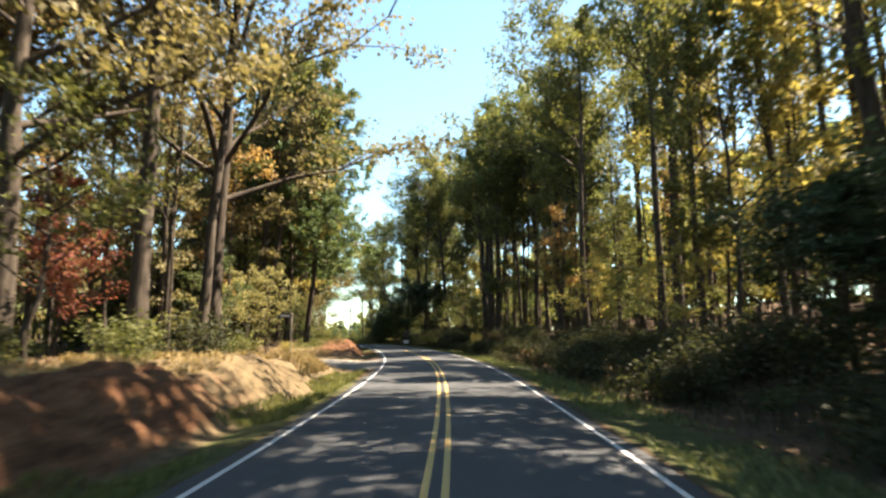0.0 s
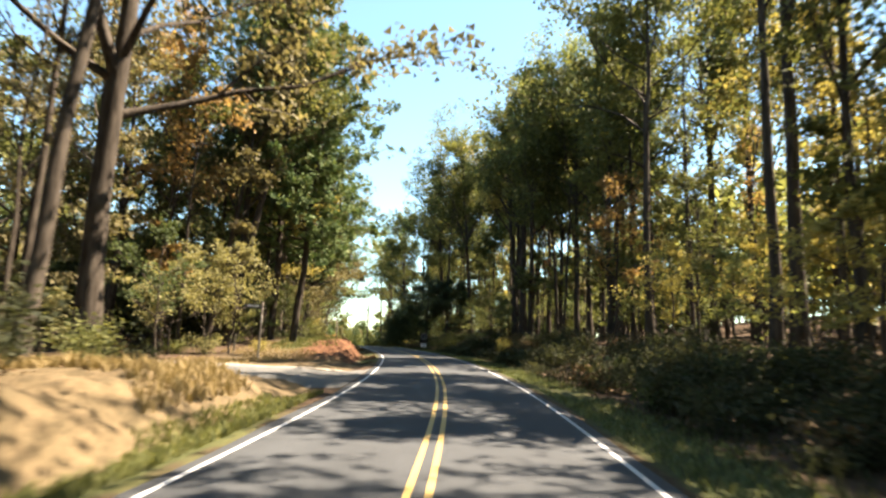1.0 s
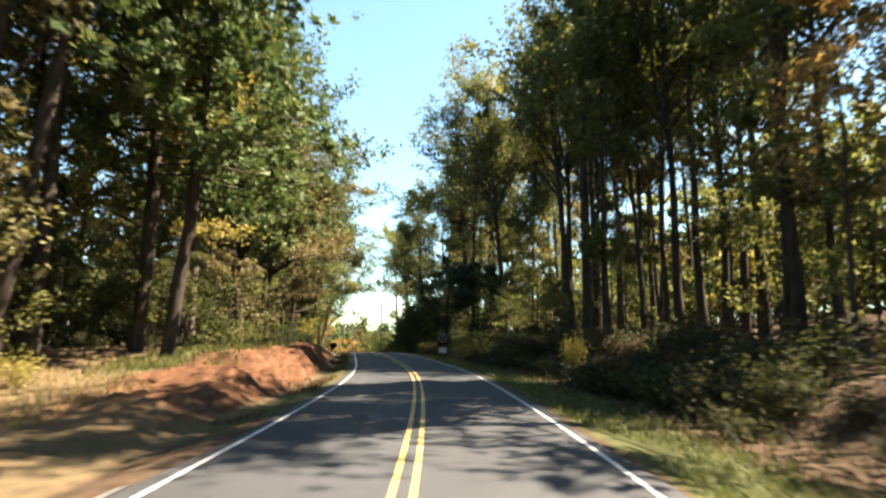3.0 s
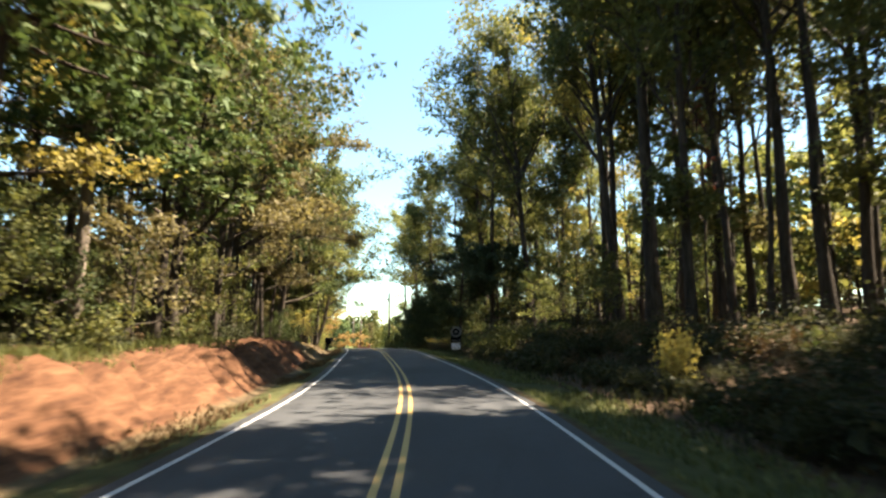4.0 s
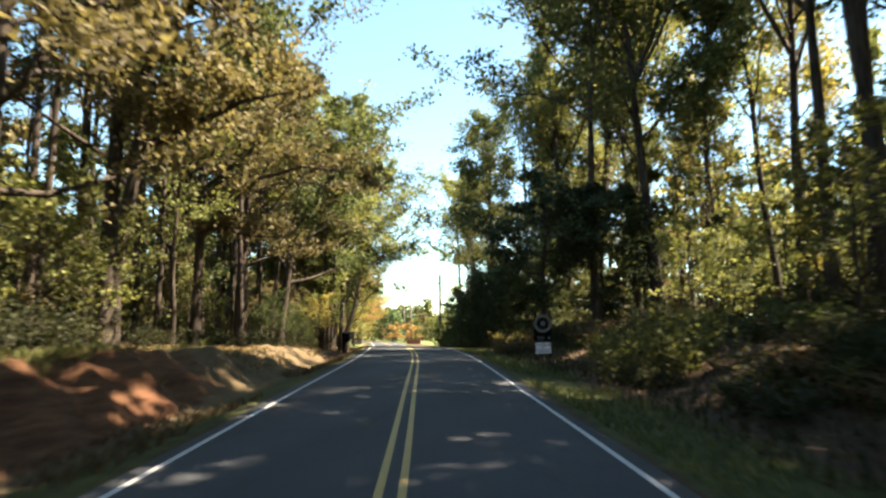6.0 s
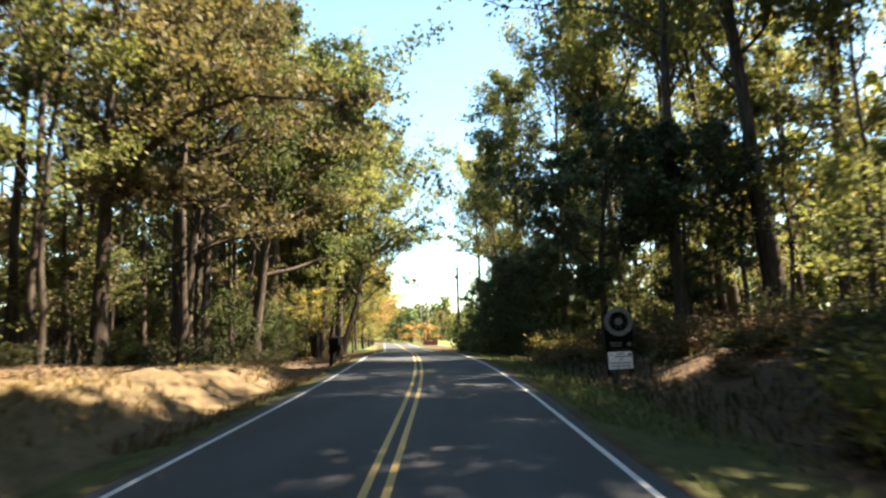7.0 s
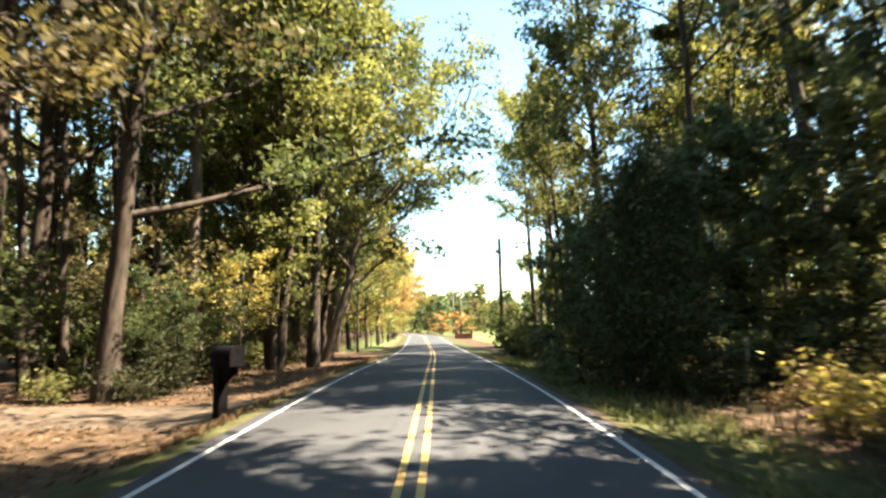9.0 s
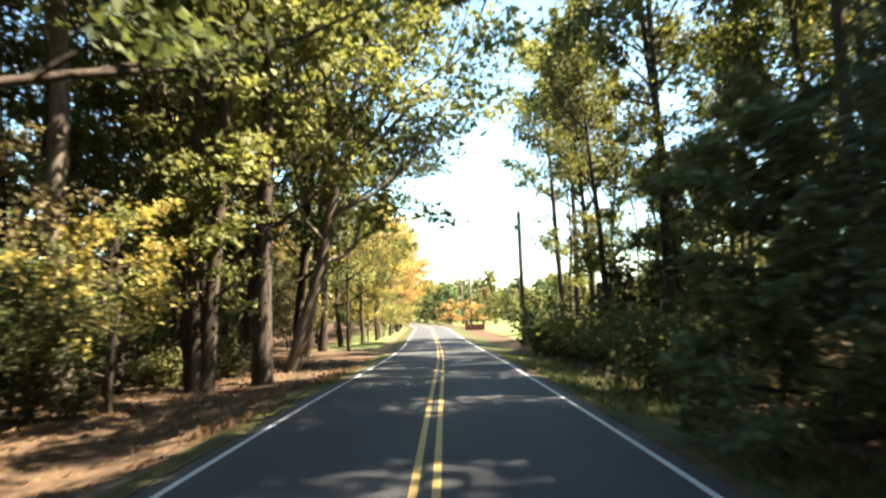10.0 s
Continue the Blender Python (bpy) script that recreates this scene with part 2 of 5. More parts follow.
def bank_right(u):
    return np.interp(u, [-40, 0, 30, 50, 80, 92, 105, 130, 150, 200], [1.3, 1.3, 1.35, 1.7, 1.8, 1.3, 1.0, 0.6, 0.2, 0.0])


def lie(u, d):
    """Height of the ground above the road's level at u."""
    left, right = step(4.0, 5.6, -d), 0.6 * step(5.8, 10.0, d) + 0.4 * step(9.0, 16.0, d)
    shift = 4.5 * step(6.5, 9, -d) * step(36, 39, u) * (1 - step(56, 64, u))
    h = bank_left(u - shift) * left + bank_right(u) * right
    h = h - 0.13 * step(3.1, 3.9, np.abs(d)) * (1 - left) * (1 - right)
    h = h - 0.02 - 0.25 * step(3.2, 4.4, -d) * step(97, 101, u) * (1 - step(109, 114, u))     # the dip by the mailbox
    rough_l = step(4.1, 4.9, -d) * (1 - step(6.5, 9, -d)) * np.clip(bank_left(u - shift) * 1.2, 0, 1)
    h = h + rough_l * (0.14 * wave(u, d * 0.8 + u * 0.5, 0.75) + 0.36 * (0.4 - np.abs(wave(u * 1.0, d * 0.5 + 0.8 * u, 0.42, 2.0))) + 0.2 * (0.4 - np.abs(wave(u + 0.3 * d, d + 0.5 * u, 0.2, 4.0))) - 0.3 * np.clip(wave(u * 0.8 + 1.6 * d, d * 0.3, 0.5, 7.0) - 0.35, 0, 1))
    far = step(6, 14, np.abs(d))
    h = h + 6.0 * step(18, 80, d) * (1 - step(115, 150, u))
    return h + far * (0.25 * wave(u, d, 6.0, 1.0) + 0.07 * wave(u, d, 1.3, 3.0)) + 0.03 * step(3.6, 5, np.abs(d)) * wave(u, d, 0.6, 5.0)


def ground_at(x, y):
    u, d = along(x, y)
    return float(np.interp(u, TABLE_U, TABLE_Z) + lie(u, d))


def place(u, d, z=0.0):
    cx, cy, cz, nx, ny = road_at(u)
    return cx + nx * d, cy + ny * d, cz + z


# ---- helpers for meshes ----


def mesh_from(name, verts, faces, mat, smooth_faces=False):
    me = bpy.data.meshes.new(name)
    me.from_pydata([tuple(v) for v in verts], [], faces)
    if mat:
        me.materials.append(mat)
    if smooth_faces:
        me.polygons.foreach_set("use_smooth", [True] * len(me.polygons))
    me.update()
    return me


def grid_faces(rows, cols):
    return [(i * cols + j, i * cols + j + 1, (i + 1) * cols + j + 1, (i + 1) * cols + j) for i in range(rows - 1) for j in range(cols - 1)]


def part(name, bm, mat, parent, label="", smooth_faces=False):
    if isinstance(bm, bpy.types.Mesh):
        me = bm
    else:
        me = bpy.data.meshes.new(name)
        bm.to_mesh(me)
        bm.free()
        me.materials.append(mat)
        if smooth_faces:
            me.polygons.foreach_set("use_smooth", [True] * len(me.polygons))
    ob = new(name, me)
    ob.parent = parent
    return tagged(ob, label)


def box(bm, size, at=(0, 0, 0), turn=(0, 0, 0), bevel=0.0):
    r = bmesh.ops.create_cube(bm, size=1.0, matrix=pose(*at, *turn) @ Matrix.Diagonal((*size, 1)))
    if bevel:
        edges = {e for v in r["verts"] for e in v.link_edges}
        bmesh.ops.bevel(bm, geom=list(edges), offset=bevel, segments=2, affect="EDGES")
    return bm


def rod(bm, r1, r2, length, at=(0, 0, 0), turn=(0, 0, 0), sides=12):
    """A rod along its own z from at."""
    bmesh.ops.create_cone(bm, cap_ends=True, segments=sides, radius1=r1, radius2=r2, depth=length, matrix=pose(*at, *turn) @ pose(0, 0, length / 2))
    return bm


# ---- the ground, one sheet to the horizon ----
U_ROWS = np.concatenate([[-1500, -600, -250, -120, -60], np.arange(-30, 0, 0.8), np.arange(0, 100, 0.3), np.arange(100, 130, 0.5), np.arange(130, 240, 1.5), [260, 290, 330, 380, 450, 550, 700, 1000, 1600, 3000]])
near = np.concatenate([np.arange(3.0, 6.8, 0.16), np.arange(7.0, 13, 0.75), np.arange(14, 40, 3.0), [44, 52, 62, 75, 100, 150, 250, 500, 1000, 2500]])
D_COLS = np.concatenate([-near[::-1], [-2.0, 0.0, 2.0], near])
uu, dd = np.meshgrid(U_ROWS, D_COLS, indexing="ij")
inner = np.clip(dd, -62, 62)
cx, cy, cz, nx, ny = road_at(np.clip(uu, -60, 700))
over = uu - np.clip(uu, -60, 700)
gx = cx + nx * inner + (dd - inner) * 0.97 - over * np.where(uu > 0, 0.354, 0.0)
gy = cy + ny * inner + (dd - inner) * 0.2 + over
gz = cz + lie(uu, inner) - 0.06 * (np.abs(dd) < 3.0)
gme = mesh_from("ground", np.stack([gx, gy, gz], -1).reshape(-1, 3), grid_faces(*uu.shape), GROUND, True)


def weight(key, values):
    gme.attributes.new(key, "FLOAT", "POINT").data.foreach_set("value", np.clip(values, 0, 1).ravel().astype(np.float32))


on_bank = step(3.9, 4.5, -dd) * (1 - step(6.3, 8.3, -dd))
weight("clay", on_bank * np.interp(uu, [-5, 0, 8, 12, 16, 38, 44, 50, 72, 80], [1, 1, 1, 0.55, 0.2, 0.15, 0.5, 1, 1, 0.1]) + step(6, 8, -dd) * (1 - step(12, 16, -dd)) * np.interp(uu, [36, 40, 52, 60], [0, 0.3, 0.3, 0]))
weight("straw", step(3.4, 4.2, -dd) * (1 - step(9, 14, -dd)) * np.interp(uu, [0, 12, 20, 45, 70, 78, 86, 96, 102, 130, 150], [0.5, 0.7, 1, 0.8, 0.5, 1, 0.75, 0.35, 0.15, 0.1, 0.7]))
weight("grass", 0.8 * step(5.7, 6.4, -dd) * (1 - step(9.0, 11, -dd)) * np.interp(uu, [46, 52, 76, 82], [0, 1, 1, 0]) + 0.8 * (1 - step(4.4, 5.6, dd)) * step(2.8, 3.2, dd) + 0.75 * step(2.8, 3.1, -dd) * (1 - step(3.6, 4.4, -dd)) * np.interp(uu, [20, 26, 40, 46], [1, 0.4, 0.2, 1]))
weight("field", step(6, 9, dd) * step(140, 146, uu) + step(135, 150, uu) * step(4, 5, -dd) * (1 - step(8, 12, -dd)) * 0.8)
ground = tagged(new("ground", gme), "forest floor of fallen leaves with grass verges and red clay banks", "ground", kind="structure")


def strip(name, us, ds, lift, mat, crown=0.03):
    """A long strip laid on the road's surface between the offsets ds."""
    us, ds = np.asarray(us, float), np.asarray(ds, float)
    a, b = np.meshgrid(us, ds, indexing="ij")
    px, py, pz = place(a, b)
    pz = pz + lift + crown * (1 - (b / 3.0) ** 2)
    return mesh_from(name, np.stack([px, py, pz], -1).reshape(-1, 3), grid_faces(*a.shape), mat, True)


ROAD_U = np.concatenate([np.arange(-60, 240, 1.0), np.arange(240, 520, 10.0)])
edge = 2.86
prof = [-edge - 0.25, -edge, -2.0, -1.0, 0.0, 1.0, 2.0, edge, edge + 0.25]
a, b = np.meshgrid(ROAD_U, prof, indexing="ij")
b = b + np.where(np.abs(b) > 2.5, np.sign(b) * 0.06 * wave(a, b, 1.1, 2.0), 0)
px, py, pz = place(a, b)
pz = pz + np.where(np.abs(b) > edge + 0.13, -0.14, 0.03 * (1 - (b / 3.0) ** 2) + 0.0)
road = tagged(new("road", mesh_from("road", np.stack([px, py, pz], -1).reshape(-1, 3), grid_faces(*a.shape), ASPHALT, True)), "worn dark grey asphalt two-lane country road", "road", kind="structure")
for nm, off, wd, mat in (("edge_line", -2.62, 0.085, LINE_WHITE), ("edge_line", 2.63, 0.085, LINE_WHITE), ("centre_line", -0.11, 0.085, LINE_YELLOW), ("centre_line", 0.11, 0.085, LINE_YELLOW)):
    part(nm, strip(nm, ROAD_U, [off - wd / 2, off + wd / 2], 0.005, mat), mat, road, ("painted white edge line" if abs(off) > 1 else "painted yellow centre line"))

# ---- trees: wood and leaves ----


FINE = 1.7      # leaf sprays for each that a crown is given


class Wood:
    def __init__(self):
        self.v, self.f = [], []

    def tube(self, pts, radii, sides):
        base = len(self.v)
        pts = [np.asarray(p, float) for p in pts]
        for i, (p, r) in enumerate(zip(pts, radii)):
            d = pts[min(i + 1, len(pts) - 1)] - pts[max(i - 1, 0)]
            d = d / (np.linalg.norm(d) + 1e-9)
            a = np.cross(d, (0.31, 0.95, 0.05) if abs(d[1]) < 0.9 else (1, 0, 0))
            a = a / np.linalg.norm(a)
            b = np.cross(d, a)
            for k in range(sides):
                w = 2 * math.pi * k / sides
                self.v.append(p + r * (math.cos(w) * a + math.sin(w) * b))
        for i in range(len(pts) - 1):
            for k in range(sides):
                o, q = base + i * sides + k, base + i * sides + (k + 1) % sides
                self.f.append((o, q, q + sides, o + sides))

    def mesh(self, name, mat):
        return mesh_from(name, self.v, self.f, mat, True)


def leaf_mesh(name, at, size, rng, mat, narrow=0.46, droop=0.3):
    """Small pointed leaf sprays at the given places."""
    at = np.asarray(at, float)
    n = len(at)
    a = rng.normal(size=(n, 3))
    a[:, 2] = a[:, 2] * 0.6 - droop
    a /= np.linalg.norm(a, axis=1, keepdims=True)
    b = np.cross(a, rng.normal(size=(n, 3)))
    b /= np.linalg.norm(b, axis=1, keepdims=True)
    c = np.cross(a, b)
    s = (size * rng.uniform(0.6, 1.4, n))[:, None]
    v = np.stack([at - a * s * 0.5, at + b * s * narrow + a * s * 0.3, at + a * s * 0.5 - b * s * narrow * 0.8], 1).reshape(-1, 3)
    f = np.arange(n * 3).reshape(-1, 3)
    me = bpy.data.meshes.new(name)
    me.vertices.add(len(v))
    me.vertices.foreach_set("co", v.ravel())
    me.loops.add(f.size)
    me.loops.foreach_set("vertex_index", f.ravel())
    me.polygons.add(len(f))
    me.polygons.foreach_set("loop_start", np.arange(len(f)) * 3)
    me.materials.append(mat)
    me.update(calc_edges=True)
    return me


def broadleaf(seed, H, r0, clear, reach, limbs, leaves, size, up=0.75, wander=0.35, lean=(0, 0), fork=0.0, low=0, subs=4, arcs=(), sides=0):
    """Trunk and crown meshes of a broad-leaved tree; clear is the share of bare bole, reach the length of the limbs."""
    rng = np.random.default_rng(seed)
    w = Wood()
    n = 9
    trunk, rad = [], []
    off = np.zeros(2)
    for i in range(n + 1):
        t = i / n
        off = off + rng.normal(0, wander * 0.16, 2)
        trunk.append((off[0] + lean[0] * t * H, off[1] + lean[1] * t * H, H * t - (0.25 if i == 0 else 0)))
        rad.append(r0 * ((1.35 if i == 0 else 1.0) * (1 - 0.88 * t ** 1.15)) + 0.01)
    w.tube(trunk, rad, sides or (8 if r0 > 0.12 else 6))
    trunk = np.array(trunk)
    tips = []

    def at_height(t):
        return np.array([np.interp(t, np.linspace(0, 1, n + 1), trunk[:, k]) for k in range(3)])

    def limb(start, az, length, r, rise, depth):
        pts, p, el = [start], start, rise
        seg = 2 if depth else 4
        for i in range(seg):
            el = el + rng.normal(0, 0.16) + (0.06 if depth == 0 else -0.02)
            az = az + rng.normal(0, 0.22)
            p = p + length / seg * np.array([math.cos(az) * math.cos(el), math.sin(az) * math.cos(el), math.sin(el)])
            pts.append(p)
        w.tube(pts, [r * (1 - 0.84 * i / seg) for i in range(seg + 1)], 4 if depth == 0 and r > 0.04 and not sides else 3)
        if depth == 0:
            for j in range(subs):
                q = pts[1 + j] if j else pts[1] * 0.4 + pts[2] * 0.6
                limb(np.array(q), az + rng.choice([-1, 1]) * rng.uniform(0.4, 1.1), length * rng.uniform(0.35, 0.6), r * 0.45, el + rng.normal(0, 0.35), 1)
        for k, q in enumerate(pts[1:]):
            if depth or k > 1:
                tips.append((np.array(q), length * (0.24 if depth else 0.15)))
        if depth:
            tips.append(((pts[1] + pts[2]) / 2, length * 0.24))

    for i in range(limbs):
        t = clear + (0.97 - clear) * (i + rng.uniform(0, 0.9)) / limbs
        share = (t - clear) / (1 - clear)
        length = reach * (0.55 + 0.75 * math.sin(math.pi * min(1, 0.28 + share * 0.72))) * rng.uniform(0.6, 1.15) * (1 - 0.45 * share ** 3)
        limb(at_height(t), i * 2.4 + rng.uniform(-0.6, 0.6), length, max(0.015, r0 * (1 - t) * 0.55 + 0.02), up * rng.uniform(0.6, 1.3), 0)
    if fork:
        s = at_height(fork)
        for sg in (-1, 1):
            limb(s, rng.uniform(0, 6.28), H * (1 - fork) * 0.8, r0 * 0.55, 1.15, 0)
    for arc in arcs:
        arc = [np.array(a, float) for a in arc]
        w.tube(arc, [r0 * (0.72 - 0.6 * i / (len(arc) - 1)) for i in range(len(arc))], 7)
        for i in range(1, len(arc)):
            for _k in range(3):
                limb(arc[i] * 0.6 + arc[i - 1] * 0.4 if _k % 2 else arc[i], rng.uniform(0, 6.28), reach * rng.uniform(0.18, 0.34), 0.025, rng.uniform(0.0, 0.9), 1)
                tips.extend(tips[-3:])
    for i in range(low):
        limb(at_height(rng.uniform(0.12, clear)), rng.uniform(0, 6.28), reach * 0.35, 0.015, 0.35, 1)
    leaves, size = int(leaves * FINE), size * 0.73
    pick = rng.integers(0, len(tips), leaves)
    base = np.array([tips[k][0] for k in pick])
    spread = np.array([tips[k][1] for k in pick])[:, None]
    pos = base + rng.normal(0, 1, (leaves, 3)) * np.clip(spread, 0.14, 0.46) * np.array([1, 1, 0.55])
    return w.mesh("trunk", BARK), leaf_mesh("crown", pos, size, rng, LEAF["green"])


def pine(seed, H, r0, clear, reach, tufts):
    rng = np.random.default_rng(seed)
    w = Wood()
    off = np.cumsum(rng.normal(0, 0.07, (10, 2)), 0)
    pts = [(off[i][0], off[i][1], H * i / 9 - (0.25 if i == 0 else 0)) for i in range(10)]
    w.tube(pts, [r0 * (1 - 0.85 * (i / 9) ** 1.2) for i in range(10)], 8)
    tips = []
    z = clear * H
    az = 0.0
    while z < H * 0.985:
        share = (z / H - clear) / (1 - clear)
        for _k in range(3):
            az += 2.1 + rng.uniform(-0.5, 0.5)
            ln = reach * (1 - share) ** 0.5 * rng.uniform(0.5, 1.15) + 0.4
            s = np.array([np.interp(z, [p[2] for p in pts], [p[k] for p in pts]) for k in range(3)])
            el = -0.05 + share * 0.7 + rng.normal(0, 0.12)
            q = [s]
            for i in range(3):
                q.append(q[-1] + ln / 3 * np.array([math.cos(az), math.sin(az), math.tan(el + 0.13 * i)]))
            w.tube(q, [0.05 * (1 - share) + 0.018, 0.04 * (1 - share) + 0.014, 0.018, 0.008], 4)
            for i in (1, 2, 3):
                for _j in range(2 + i):
                    side = rng.normal(0, ln * 0.14, 3) * np.array([1, 1, 0.35])
                    tips.append(q[i] + side)
        z += rng.uniform(0.45, 0.8)
    tips = np.array(tips)
    pick = tips[rng.integers(0, len(tips), tufts)] + rng.normal(0, 0.12, (tufts, 3))
    pos = np.repeat(pick, 6, 0) + rng.normal(0, 0.11, (tufts * 6, 3))
    return w.mesh("trunk", BARK), leaf_mesh("crown", pos, 0.42, rng, LEAF["pine"], 0.2, -0.3)


def cedar(seed, H, width, leaves):
    """A dense dark evergreen, clothed to the ground, with an uneven outline of upswept sprays."""
    rng = np.random.default_rng(seed)
    w = Wood()
    w.tube([(0, 0, -0.2), (0.05, 0, H * 0.4), (0, 0.1, H * 0.97)], [0.2, 0.13, 0.02], 7)
    tips = []
    for i in range(70):
        t = 0.05 + 0.92 * i / 70
        ln = width * (1 - t) ** 0.75 * rng.uniform(0.65, 1.2) + 0.3
        az = i * 2.4 + rng.uniform(-0.4, 0.4)
        s = np.array([0, 0, t * H])
        q = [s + ln * k / 4 * np.array([math.cos(az), math.sin(az), 0.25 + 0.22 * k / 4]) for k in range(5)]
        w.tube(q, [0.035, 0.03, 0.02, 0.012, 0.006], 3)
        for k in (1, 2, 3, 4, 4):
            tips.append((q[k], 0.2 + 0.07 * k))
    pick = rng.integers(0, len(tips), leaves)
    pos = np.array([tips[k][0] for k in pick]) + rng.normal(0, 1, (leaves, 3)) * np.array([tips[k][1] for k in pick])[:, None]
    pos[:, 2] = np.maximum(pos[:, 2], 0.03)
    return w.mesh("trunk", BARK), leaf_mesh("crown", pos, 0.18, rng, LEAF["cedar"], 0.3, -0.4)


def mound(seed, H, width, leaves):
    """A full-crowned tree for the far woods: a short bole under many overlapping lobes of leaves."""
    rng = np.random.default_rng(seed)
    w = Wood()
    w.tube([(0, 0, -0.3), (0.1, 0, H * 0.35), (0, 0.1, H * 0.8)], [0.2, 0.16, 0.04], 5)
    lobes = []
    for i in range(16):
        t = (i + 0.5) / 16
        ring = width * (0.35 + 0.65 * math.sin(math.pi * min(1, 0.2 + 0.85 * t))) * rng.uniform(0.3, 0.75)
        az = i * 2.4 + rng.uniform(-0.4, 0.4)
        lobes.append((ring * math.cos(az), ring * math.sin(az), H * (0.14 + 0.78 * t), width * rng.uniform(0.28, 0.45)))
    pick = rng.integers(0, len(lobes), leaves)
    c = np.array(lobes)[pick]
    n = rng.normal(size=(leaves, 3))
    n /= np.linalg.norm(n, axis=1, keepdims=True)
    pos = c[:, :3] + n * c[:, 3:] * rng.uniform(0.55, 1.05, (leaves, 1))
    return w.mesh("trunk", BARK), leaf_mesh("crown", pos, 0.95, rng, LEAF["green"], 0.5)


def shrub(seed, H, width, stems, leaves, size):
    rng = np.random.default_rng(seed)
    w = Wood()
    tips = []
    for i in range(stems):
        az, ln = rng.uniform(0, 6.28), rng.uniform(0.6, 1.1)
        s = np.array([rng.normal(0, width * 0.18), rng.normal(0, width * 0.18), -0.08])
        e = s + np.array([math.cos(az) * width * 0.5 * ln, math.sin(az) * width * 0.5 * ln, H * ln])
        m = (s + e) / 2 + np.array([0, 0, H * 0.18])
        w.tube([s, m, e], [0.014, 0.01, 0.004], 3)
        tips += [m, (m + e) / 2, e, s * 0.5 + m * 0.5]
    tips = np.array(tips)
    pos = tips[rng.integers(0, len(tips), leaves)] + rng.normal(0, 0.16 * width, (leaves, 3)) * np.array([1, 1, 0.7])
    pos[:, 2] = np.abs(pos[:, 2]) + 0.02
    return w.mesh("stalk", BARK), leaf_mesh("foliage", pos, size, rng, LEAF["bramble"])


